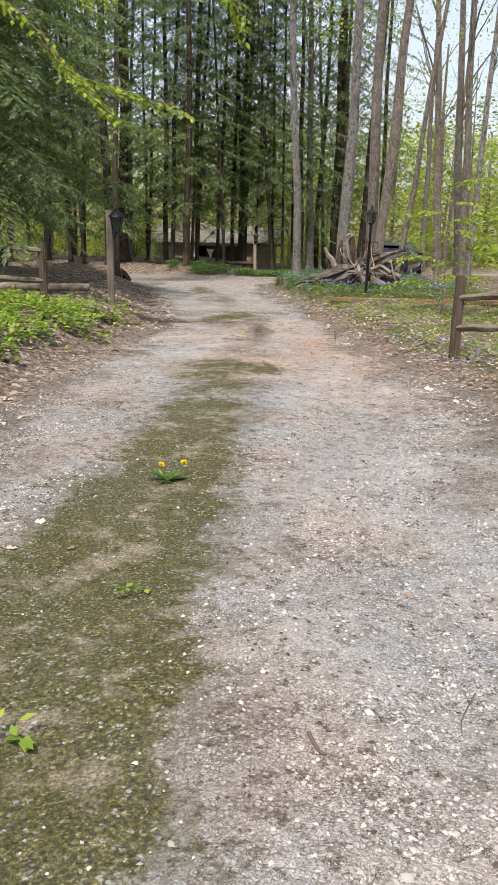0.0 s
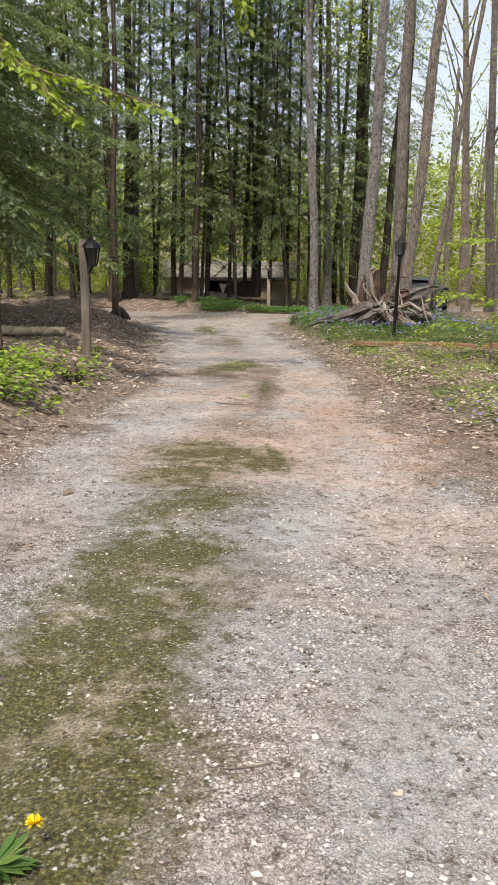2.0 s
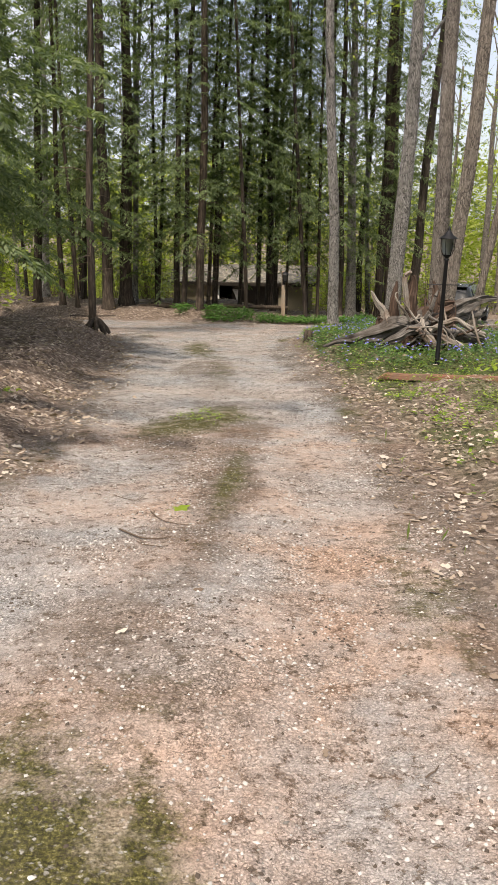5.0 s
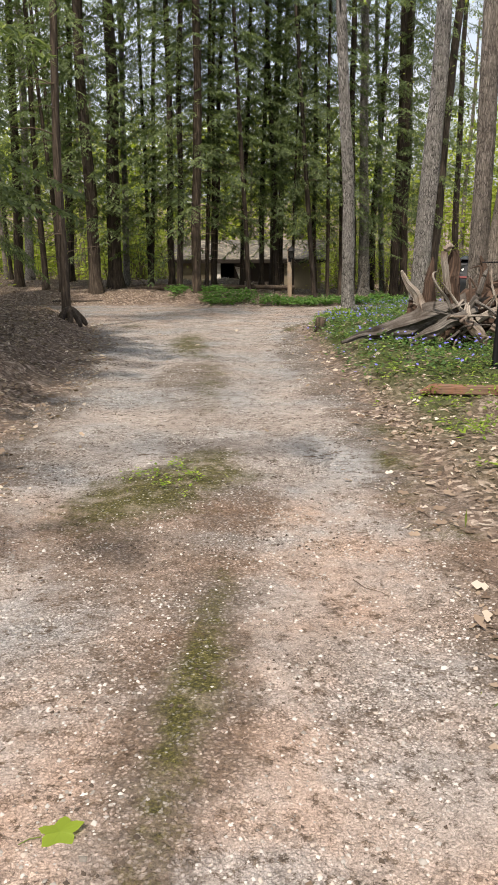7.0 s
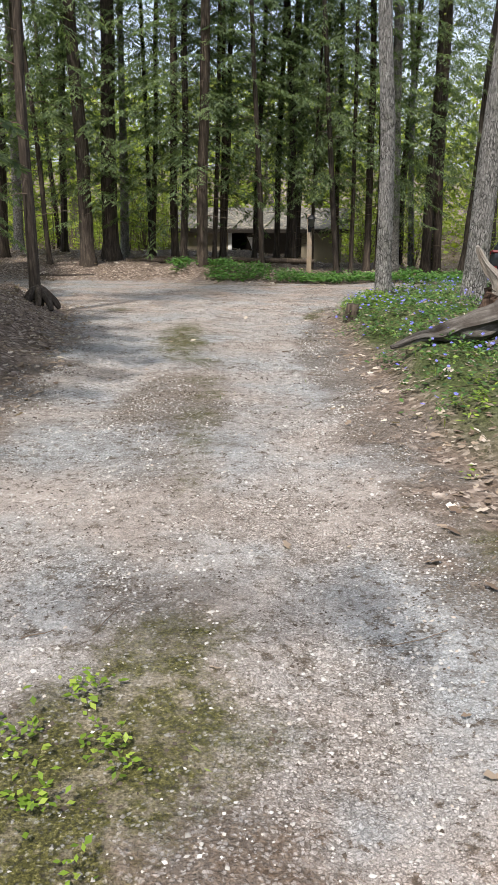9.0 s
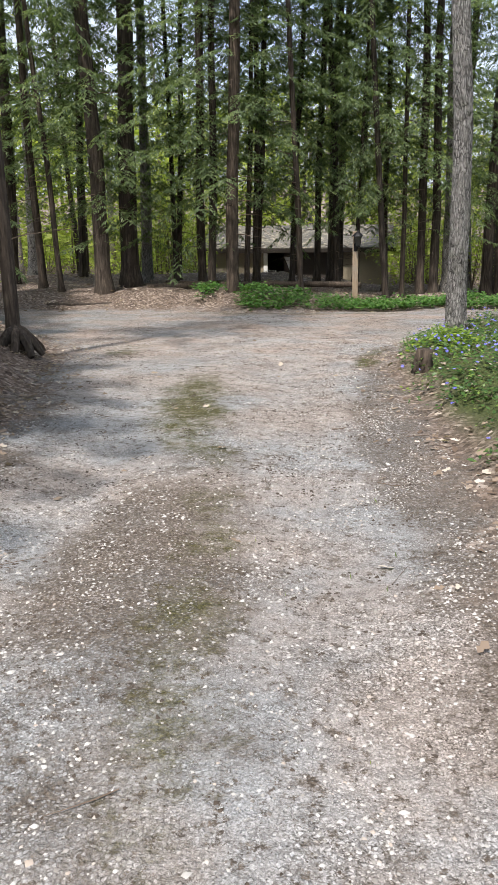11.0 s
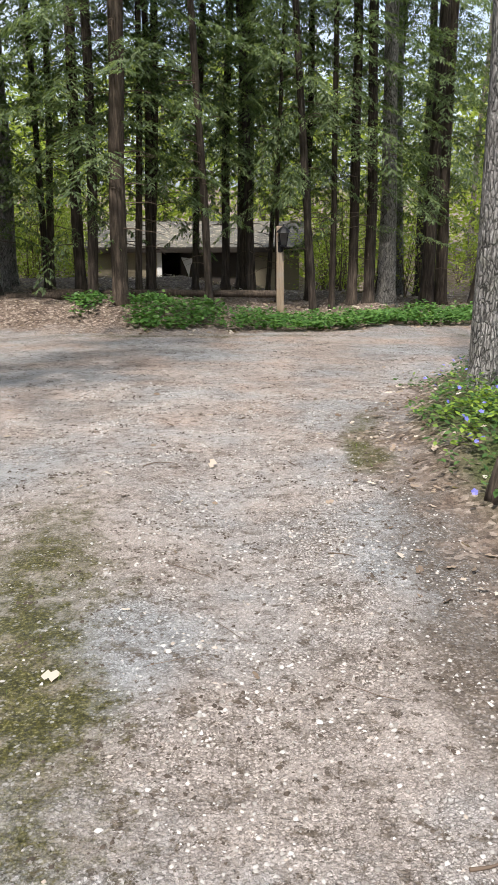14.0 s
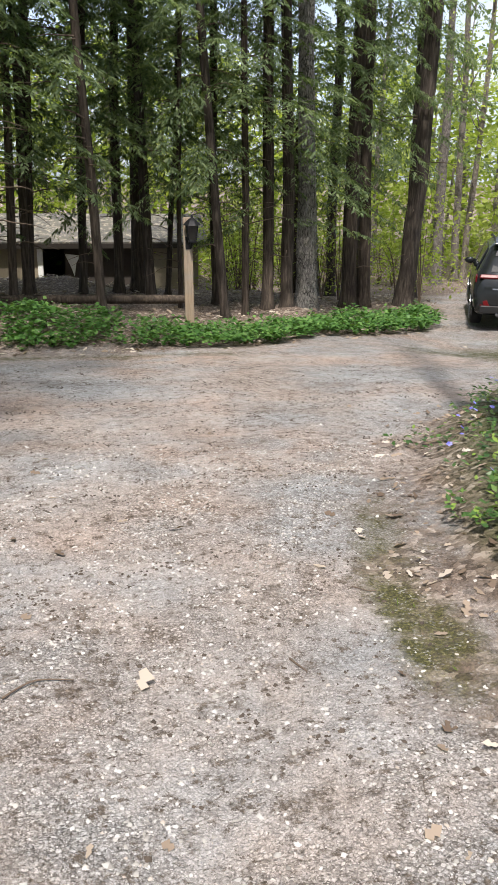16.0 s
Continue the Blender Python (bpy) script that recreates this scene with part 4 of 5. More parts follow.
base, k = scatter(9000, -4.2, 5.0, 1.2, 31, grass_density, 309)
n = len(base)
ax = np.array([0, 0, 1.0]) + k.normal(0, 0.5, (n, 3))
l = k.uniform(0.02, 0.09, n) * np.where(base[:, 0] > 1.2, 1.4, 0.6)
tagged(new("grass", fast_mesh("grass", leaf_quads(base, ax, k.normal(0, 1, (n, 3)), l, l * 0.12 + 0.002), 4, M_GRASS)), "thin tufts of short grass", "grass", kind="stuff")


def litter_density(x, y):
    ins = inside_drive(x, y)
    d = 0.9 * smooth(0.05, -0.35, ins) * (1 - 0.8 * bed_density(x, y)) + 0.5 * blob(ins, 0 * y, 0.05, 0, 0.25, 1) + 0.012
    return np.clip(d * (0.6 + 0.45 * lumps(x, y, 1.3, 71)) * np.where(y > 31, 0.8, 1), 0, 1)


def dead_leaves(count, x0, x1, y0, y1, seed, name, size):
    """Curled, lobed dry leaves lying loose."""
    base, k = scatter(count, x0, x1, y0, y1, litter_density, seed)
    n = len(base)
    base[:, 2] += k.uniform(0.003, 0.014, n)
    a = k.uniform(0, 6.28, n)
    ax = unit(np.stack([np.cos(a), np.sin(a), k.normal(0, 0.2, n)], 1))
    side = unit(np.cross(ax, np.array([0, 0, 1.0]) + k.normal(0, 0.3, (n, 3))))
    nr = np.cross(side, ax)
    l = (size * k.uniform(0.5, 1.3, n))[:, None]
    w = l * k.uniform(0.4, 0.75, n)[:, None]
    curl = k.uniform(-0.1, 0.18, n)[:, None]
    shape = ((0.0, 0.0), (0.22, 0.34), (0.4, 0.2), (0.6, 0.5), (1.0, 0.0), (0.72, -0.42), (0.46, -0.2), (0.3, -0.42))
    pts = []
    for u, v in shape:
        jit = k.uniform(0.8, 1.2, n)[:, None]
        pts.append(base + ax * l * u + side * w * v * jit + nr * l * curl * (4 * v * v + 1.6 * (u - 0.5) ** 2))
    tagged(new(name, fast_mesh(name, np.stack(pts, 1), 8, M_DRY)), "dry tan and brown fallen leaves", "leaves", kind="stuff")


dead_leaves(48000, -9, 6.5, 3, 34, 401, "fallen_leaves", 0.075)
dead_leaves(16000, -14, 8, 36.5, 50, 402, "woods_leaves", 0.12)
dead_leaves(12000, 1.2, 5.5, 5, 19.5, 404, "bank_leaves", 0.06)
dead_leaves(14000, -6.5, -1.2, 12, 31, 405, "verge_leaves", 0.07)
dead_leaves(1500, -2.2, 2.2, 1.5, 10, 403, "drive_leaves", 0.06)


def gravel_stones(name, batches, material, label, category, patchy=False):
    def keep(x, y):
        ins = inside_drive(x, y)
        if patchy:
            return np.clip(smooth(-0.3, 0.2, ins) * (lumps(x, y, 0.35, 83) + 0.6 * lumps(x, y, 1.1, 84) - 0.25), 0.02, 1)
        return np.clip(smooth(-0.25, 0.25, ins) * (1 - 0.95 * np.clip(moss_amount(x, y) * 1.2, 0, 1)) * (0.55 + 0.6 * lumps(x, y, 0.6, 81)), 0.0, 1)
    out = []
    for count, y0, y1, lo, hi, seed in batches:
        base, k = scatter(count, -4.5, 2.2, y0, y1, keep, seed)
        n = len(base)
        r = (lo + (hi - lo) * k.uniform(0, 1, n) ** 2.2)[:, None]
        a = k.uniform(0, 6.28, n)
        e1 = np.stack([np.cos(a), np.sin(a), k.normal(0, 0.2, n)], 1)
        e2 = np.stack([-np.sin(a), np.cos(a), k.normal(0, 0.2, n)], 1)
        base[:, 2] -= r[:, 0] * 0.12
        w = k.uniform(0.65, 1.25, (6, n, 1))
        top = base + np.array([0, 0, 1.0]) * r * 0.75 * w[4]
        out.append(np.stack([base + e1 * r * 1.25 * w[0], base + e2 * r * w[1], base - e1 * r * 1.25 * w[2], base - e2 * r * w[3], top + e1 * r * 0.4, top - e1 * r * 0.4], 1))
    V = np.concatenate(out)
    n = len(V)
    tri = np.array([[0, 1, 4], [1, 2, 5], [1, 5, 4], [2, 3, 5], [3, 0, 4], [3, 4, 5]])
    idx = (np.arange(n)[:, None, None] * 6 + tri[None]).reshape(-1)
    me = bpy.data.meshes.new(name)
    me.vertices.add(n * 6)
    me.vertices.foreach_set("co", V.astype(np.float32).ravel())
    me.loops.add(len(idx))
    me.loops.foreach_set("vertex_index", idx.astype(np.int32))
    me.polygons.add(len(idx) // 3)
    me.polygons.foreach_set("loop_start", np.arange(0, len(idx), 3, dtype=np.int32))
    me.update(calc_edges=True)
    me.materials.append(material)
    tagged(new(name, me), label, category, kind="stuff")


gravel_stones("gravel_stones", ((150000, 1.2, 20, 0.0035, 0.01, 501), (85000, 20, 31, 0.0035, 0.011, 503), (3500, 1.2, 33.5, 0.01, 0.017, 502)), M_STONE, "loose pale grey gravel stones on the drive", "gravel")
gravel_stones("soil_crumbs", ((60000, 1.2, 20, 0.004, 0.012, 511), (60000, 20, 35.5, 0.005, 0.014, 512)), M_SOIL, "dark crumbs of soil and bark on the drive", "soil", True)


def loose_twigs():
    k = random.Random(9)
    bits = []
    for _ in range(170):
        y = k.uniform(2, 34)
        x = k.choice((edge_left(y) + k.gauss(0, 0.5), edge_right(y) + k.gauss(0, 0.4), k.uniform(-1.8, 1.2) if k.random() < 0.5 else edge_right(y) + k.gauss(0.2, 0.4)))
        if abs(x) > 8:
            continue
        a, l = k.uniform(0, 6.28), k.uniform(0.08, 0.34)
        pts = []
        for s in (0, 0.35, 0.7, 1):
            px, py = x + math.cos(a) * l * s + k.gauss(0, 0.012), y + math.sin(a) * l * s + k.gauss(0, 0.012)
            pts.append((px, py, gz(px, py) + 0.008))
        r = k.uniform(0.0012, 0.0034)
        bits.append(tube(pts, [r, r, r * 0.8, r * 0.5], 4))
    v, f = merged(bits)
    tagged(new("twigs", link_mesh("twigs", v, f, M_TWIG)), "small brown twigs scattered on the drive", "twigs", kind="stuff")


loose_twigs()


# ---- lanterns and lamp posts ----
def lantern_frame(parent, at, w, h, glass_label=""):
    """A four-sided carriage lantern: cage of bars, panes, a flared roof, a base and a finial."""
    cage = part("lantern", box("lantern", (-w * 0.36, -w * 0.36, -0.012), (w * 0.36, w * 0.36, h * 0.065), M_IRON, 0.006), parent, "black metal carriage lantern", at)
    part("top_ring", box("top_ring", (-w * 0.52, -w * 0.52, h * 0.61), (w * 0.52, w * 0.52, h * 0.63), M_IRON, 0.003), cage)
    for sx, sy in ((-1, -1), (1, -1), (1, 1), (-1, 1)):
        v, f = tube([(sx * w * 0.33, sy * w * 0.33, h * 0.06), (sx * w * 0.49, sy * w * 0.49, h * 0.62)], [0.013, 0.013], 4)
        part("bar", link_mesh("bar", v, f, M_IRON), cage)
    for i in range(4):
        a = math.pi / 2 * i
        q = [(-w * 0.31, w * 0.32, h * 0.07), (w * 0.31, w * 0.32, h * 0.07), (w * 0.47, w * 0.47, h * 0.61), (-w * 0.47, w * 0.47, h * 0.61)]
        q = [(x * math.cos(a) - y * math.sin(a), x * math.sin(a) + y * math.cos(a), z) for x, y, z in q]
        inner = [(x * 0.97, y * 0.97, z) for x, y, z in q]
        part("pane", link_mesh("pane", q + inner, [(0, 1, 2, 3), (7, 6, 5, 4), (0, 4, 5, 1), (1, 5, 6, 2), (2, 6, 7, 3), (3, 7, 4, 0)], M_PANE), cage).visible_shadow = False
    v, f = tube([(0, 0, h * 0.62), (0, 0, h * 0.66), (0, 0, h * 0.78), (0, 0, h * 0.88), (0, 0, h * 0.9), (0, 0, h * 0.94), (0, 0, h)], [w * 0.86, w * 0.8, w * 0.52, w * 0.2, w * 0.1, w * 0.12, w * 0.02], 8)
    part("lantern_roof", link_mesh("lantern_roof", v, f, M_IRON), cage)
    v, f = tube([(0, 0, h * 0.1), (0, 0, h * 0.3), (0, 0, h * 0.42)], [w * 0.1, w * 0.1, w * 0.04], 8)
    part("candle", link_mesh("candle", v, f, M_WHITE), cage)
    return cage


def wood_lamp(x, y, tall, ox, oy, lean, material, label, half=0.075, z=None):
    t = thing("lamp_post", (x, y, gz(x, y) if z is None else z), label, "lamp post", "wooden lamp posts along the drive", turn=(0, lean, 0))
    part("post", box("post", (-half, -half, -0.25), (half, half, tall), material, 0.01, 0.97, 0.006), t)
    cage = lantern_frame(t, Matrix.Translation((ox, oy, tall - 0.37)), 0.18, 0.42)
    v, f = tube([(ox * 0.35, oy * 0.35, tall - 0.38), (ox * 0.7, oy * 0.7, tall - 0.47), (ox, oy, tall - 0.37)], [0.018, 0.018, 0.02], 6)
    part("bracket", link_mesh("bracket", v, f, M_IRON), t)
    ahead = abs(oy) > abs(ox)
    px, py = (0, -half - 0.001) if ahead else (half + 0.001, 0)
    hx, hy = (0.045, 0.012) if ahead else (0.012, 0.045)
    part("wall_plate", box("wall_plate", (px - hx, py - hy, tall - 0.5), (px + hx, py + hy, tall - 0.3), M_IRON, 0.004), t)
    return t


wood_lamp(-2.62, 15.0, 1.72, 0.15, -0.12, 0.6, M_GREYPOST, "weathered square wooden lamp post with black lantern", 0.058)
wood_lamp(0.05, 38.7, 1.92, 0.06, -0.19, -0.6, M_POST, "pale square wooden lamp post with black lantern")


def iron_lamp(x, y):
    t = thing("garden_lamp", (x, y, gz(x, y)), "slim black iron garden lamp post with glass lantern", "lamp post", turn=(0, 1.0, 0))
    v, f = tube([(0, 0, -0.2), (0, 0, 0.02), (0, 0, 0.06), (0, 0, 0.5), (0, 0, 0.55), (0, 0, 1.6), (0, 0, 1.64)], [0.05, 0.05, 0.037, 0.034, 0.037, 0.028, 0.045], 12)
    part("pole", link_mesh("pole", v, f, M_IRON, True), t)
    v, f = tube([(-0.26, 0, 1.24), (0.24, 0, 1.25)], [0.009, 0.009], 6)
    part("ladder_rest", link_mesh("ladder_rest", v, f, M_IRON), t)
    bm = bmesh.new()
    bmesh.ops.create_icosphere(bm, subdivisions=2, radius=0.018)
    bmesh.ops.translate(bm, verts=bm.verts, vec=(0.25, 0, 1.25))
    part("end_knob", from_bm("end_knob", bm, M_ALLOY, True), t, "bright end knob")
    v, f = tube([(0, 0, 1.64), (0, 0, 1.68), (0, 0, 1.7)], [0.02, 0.06, 0.08], 12)
    part("collar", link_mesh("collar", v, f, M_IRON, True), t)
    for i in range(6):
        a = math.pi / 3 * i
        c, s = math.cos(a), math.sin(a)
        v, f = tube([(c * 0.07, s * 0.07, 1.7), (c * 0.1, s * 0.1, 1.78), (c * 0.105, s * 0.105, 1.93)], [0.007] * 3, 4)
        part("cage_bar", link_mesh("cage_bar", v, f, M_IRON), t)
    v, f = tube([(0, 0, 1.7), (0, 0, 1.78), (0, 0, 1.93)], [0.058, 0.088, 0.092], 12, cap=False)
    part("glass", link_mesh("glass", v, f, M_PANE, True), t).visible_shadow = False
    v, f = tube([(0, 0, 1.93), (0, 0, 1.945), (0, 0, 1.99), (0, 0, 2.03), (0, 0, 2.05), (0, 0, 2.07), (0, 0, 2.12)], [0.15, 0.14, 0.07, 0.045, 0.02, 0.026, 0.004], 12)
    part("lantern_roof", link_mesh("lantern_roof", v, f, M_IRON, True), t)


iron_lamp(2.8, 20.1)


# ---- split-rail fences ----
def rail_mesh(name, a, b, r, seed):
    line = curve_points([a, [(p + q) / 2 + 0.02 for p, q in zip(a, b)], b], 6, 0.02, seed)
    v, f = tube(line, [r * (0.85 + 0.2 * math.sin(i)) for i in range(len(line))], 7, 0.22, 0.75, seed=seed)
    return link_mesh(name, v, f, M_RAIL)


def rail_fence(posts, high, rails, label):
    x0, y0 = posts[0]
    t = thing("split_rail_fence", (x0, y0, gz(x0, y0)), label, "fence", "split-rail fences")
    local = [(x - x0, y - y0, gz(x, y) - gz(x0, y0)) for x, y in posts]
    for i, (x, y, z) in enumerate(local):
        me = box("fence_post", (x - 0.06, y - 0.055, z - 0.25), (x + 0.06, y + 0.055, z + high), M_FPOST, 0.018, 0.92, 0.012)
        part("fence_post", me, t)
    for i in range(len(local) - 1):
        for j, h in enumerate(rails):
            a, b = local[i], local[i + 1]
            part("rail", rail_mesh("rail", (a[0], a[1] - 0.02, a[2] + h), (b[0], b[1], b[2] + h + 0.04), 0.06, i * 3.3 + j), t)
    return t


rail_fence([(-3.5, 13.6), (-6.2, 13.2), (-8.9, 12.8)], 1.0, (0.38, 0.88), "weathered split-rail wooden fence on the leafy bank")
rail_fence([(2.45, 9.6), (4.9, 8.7), (7.5, 7.9)], 0.98, (0.36, 0.73), "weathered brown split-rail wooden fence beside the drive")


def lying_log(x, y, length, r, turn, label, material=None, name="log"):
    t = thing(name, (x, y, gz(x, y) + r * 0.8), label, "log", turn=(0, 0, turn))
    line = curve_points([(-length / 2, 0, 0), (0, 0.03, 0.01), (length / 2, 0, 0)], 8, 0.015, x)
    v, f = tube(line, [r * (1 - 0.12 * i / len(line)) for i in range(len(line))], 10, 0.1, seed=y)
    part("log_body", link_mesh("log_body", v, f, material or M_LOG, True), t)
    return t


lying_log(-4.7, 16.3, 2.8, 0.085, 4, "pale fallen log lying on dead leaves")
lying_log(-2.6, 40.1, 5.6, 0.09, -2, "long dark fallen log behind the plant bed", M_HEMLOCK)
lying_log(-6.9, 36.9 + 0.9, 2.4, 0.05, 3, "thin dark fallen branch on dead leaves", M_HEMLOCK)
lying_log(-5.0, 39.6, 1.6, 0.1, 8, "short rotting log at the foot of the hemlocks", M_HEMLOCK)

t = thing("edging_timber", (1.7, 18.95, gz(1.7, 18.95) + 0.075), "long reddish-brown weathered edging timber on the ground", "timber", turn=(0, -math.degrees(math.atan2(gz(5.5, 18.68) - gz(1.7, 18.95), 3.8)), -4))
part("timber", box("timber", (0.06, -0.07, -0.05), (2.6, 0.07, 0.045), M_TIMBER, 0.012, 0.9, 0.016), t)
part("timber", box("timber", (2.64, -0.08, -0.05), (4.6, 0.1, 0.05), M_TIMBER, 0.012, 0.9, 0.016), t)


# ---- the uprooted stump ----
def snag():
    ox, oy = 2.6, 22.5
    oz = gz(ox, oy)
    t = thing("uprooted_stump", (ox, oy, oz), "large grey weathered uprooted tree stump with tangled roots", "tree stump")

    def limb(name, points, radii, material=M_SNAG, rough=0.3, flat=1.0, sides=10, wild=0.03, label=""):
        line = curve_points([(x - ox, y - oy, z - oz) for x, y, z in points], 6, wild, points[0][0] * 7)
        rr = np.interp(np.linspace(0, 1, len(line)), np.linspace(0, 1, len(radii)), radii)
        rr = rr * 0.82
        sides = sides + 4
        v, f = tube(line, rr, sides, rough, flat, seed=points[0][2] * 9)
        me = link_mesh(name, v, f, material, False)
        step = (line[1] - line[0]).length
        grain = []
        for i in range(len(line)):
            for q in range(sides):
                a = 2 * math.pi * q / sides
                grain += [i * step + points[0][0], math.cos(a) * 1.2 + points[0][2], math.sin(a) * 1.2]
        me.attributes.new("grain", "FLOAT_VECTOR", "POINT").data.foreach_set("vector", grain)
        part(name, me, t, label)

    limb("trunk", [(1.06, 22.1, -1.16), (1.4, 22.3, -1.1), (1.75, 22.5, -1.06), (2.3, 22.5, -0.9), (2.9, 22.4, -0.68)], [0.025, 0.06, 0.13, 0.19, 0.17], rough=0.5)
    limb("root", [(2.05, 22.15, -1.15), (2.35, 22.05, -1.0), (2.65, 22.1, -0.84), (2.95, 22.2, -0.72)], [0.05, 0.1, 0.1, 0.1])
    limb("root", [(2.3, 22.55, -0.85), (2.2, 22.6, -0.6), (2.08, 22.6, -0.4), (1.95, 22.62, -0.2)], [0.13, 0.09, 0.06, 0.025], M_SNAGPALE, label="pale curved root horn")
    limb("snag_base", [(2.12, 22.75, -1.25), (2.18, 22.7, -0.95), (2.2, 22.66, -0.66)], [0.26, 0.2, 0.13], M_SNAGRED)
    limb("splintered_slab", [(2.75, 22.5, -1.0), (2.7, 22.5, -0.6), (2.66, 22.5, -0.25), (2.68, 22.5, 0.1)], [0.22, 0.2, 0.17, 0.1], M_SNAGRED, 0.4, 0.6, 12, label="upright reddish rotten slab")
    limb("splinter", [(2.62, 22.38, -0.5), (2.55, 22.38, -0.2), (2.53, 22.4, 0.08), (2.62, 22.4, 0.18)], [0.05, 0.06, 0.06, 0.035], M_SNAGPALE, 0.25, label="bleached pale splinter")
    limb("splinter", [(2.42, 22.8, -0.95), (2.4, 22.8, -0.45), (2.42, 22.8, -0.02)], [0.13, 0.1, 0.02], M_SNAGRED, 0.4)
    limb("root_plate", [(2.7, 22.6, -1.25), (3.0, 22.55, -0.85), (3.25, 22.55, -0.6), (3.4, 22.6, -0.4)], [0.32, 0.34, 0.28, 0.1], M_SNAGRED, 0.45, 1.0, 14)
    limb("root", [(3.0, 22.35, -0.7), (3.4, 22.7, -0.6), (3.9, 23.1, -0.42), (4.5, 23.5, -0.33)], [0.17, 0.17, 0.13, 0.03], rough=0.5)
    limb("root", [(3.1, 22.5, -0.75), (3.5, 22.9, -0.72), (4.1, 23.2, -0.62)], [0.14, 0.15, 0.06], rough=0.4)
    limb("root", [(2.9, 22.2, -0.62), (2.85, 22.1, -0.85), (3.0, 22.02, -1.02), (3.1, 22.0, -1.22)], [0.08, 0.09, 0.1, 0.07], M_SNAGPALE)
    limb("root", [(2.85, 22.2, -0.75), (2.95, 22.1, -0.5), (3.05, 22.15, -0.25), (3.1, 22.2, -0.12)], [0.06, 0.05, 0.04, 0.015])
    limb("root", [(3.0, 22.1, -0.85), (3.25, 22.05, -0.7), (3.45, 22.1, -0.62), (3.75, 22.2, -0.8), (4.0, 22.3, -0.93)], [0.06, 0.05, 0.05, 0.06, 0.07], M_SNAGPALE)
    limb("root", [(3.2, 22.1, -0.95), (3.5, 22.0, -1.08), (3.75, 21.9, -1.2)], [0.07, 0.05, 0.03], M_SNAGPALE)
    limb("root", [(3.3, 22.3, -0.95), (3.8, 22.4, -0.98), (4.05, 22.4, -1.1)], [0.12, 0.13, 0.11])
    limb("root", [(3.15, 22.5, -0.5), (3.12, 22.5, -0.2), (3.05, 22.5, 0.02)], [0.1, 0.07, 0.02], M_SNAGRED)
    limb("split_board", [(3.66, 22.0, -0.46), (3.76, 21.85, -0.8), (3.9, 21.65, -1.27)], [0.035, 0.055, 0.04], M_SNAGPALE, 0.15, 0.45, 8, label="pale split board leaning on the roots")
    kr = random.Random(3)
    for _ in range(34):
        a = (kr.uniform(2.6, 3.5), kr.uniform(22.0, 22.4), kr.uniform(-1.05, -0.5))
        b = tuple(p + kr.gauss(0, 0.22) for p in a)
        c = tuple(p + kr.gauss(0, 0.16) for p in b)
        limb("rootlet", [a, b, c], [kr.uniform(0.015, 0.035), 0.018, 0.006], kr.choice((M_SNAG, M_SNAGPALE, M_SNAGRED)), 0.2, 1.0, 6, 0.04)


snag()

t = thing("small_stump", (0.86, 26.55, gz(0.86, 26.55)), "short dark sawn stump among periwinkle", "tree stump")
v, f = tube([(0, 0, -0.1), (0, 0, 0.02), (0, 0, 0.13), (0.01, 0, 0.25)], [0.13, 0.11, 0.095, 0.09], 14, 0.2, seed=4)
part("stump", link_mesh("stump", v, f, M_HEMLOCK, True), t)
t = thing("root_clod", (-4.5, 27.5, gz(-4.5, 27.5)), "dark clod of roots at the slender hemlock's foot", "tree stump")
for i in range(9):
    a = i * 0.7
    v, f = tube(curve_points([(0, 0, 0.28), (0.14 * math.cos(a), 0.14 * math.sin(a), 0.2), (0.34 * math.cos(a), 0.34 * math.sin(a), -0.06)], 3, 0.03, a), [0.07, 0.07, 0.07, 0.06, 0.06, 0.05, 0.04], 6, 0.3)
    part("root", link_mesh("root", v, f, M_HEMLOCK), t)


def clod(x, y, r, label):
    t = thing("soil_clod", (x, y, gz(x, y)), label, "soil")
    bm = bmesh.new()
    bmesh.ops.create_icosphere(bm, subdivisions=3, radius=r)
    for v in bm.verts:
        v.co *= 1 + 0.35 * noise.noise(v.co * 5 / r * 0.3) + 0.15 * noise.noise(v.co * 30)
        v.co.z *= 0.7
    part("clod", from_bm("clod", bm, M_HEMLOCK), t)
    for i in range(14):
        a, e = k_rng.uniform(0, 6.28), k_rng.uniform(-0.1, 0.9)
        p = Vector((math.cos(a) * math.cos(e), math.sin(a) * math.cos(e), math.sin(e) * 0.7)) * r
        v, f = tube(curve_points([p * 0.8, p * 1.3, p * 1.5 - Vector((0, 0, 0.15))], 3, 0.02, i), np.linspace(0.009, 0.003, 7), 4)
        part("rootlet", link_mesh("rootlet", v, f, M_TWIG), t)


clod(-2.35, 12.6, 0.26, "dark clod of soil and fine roots on the bank")


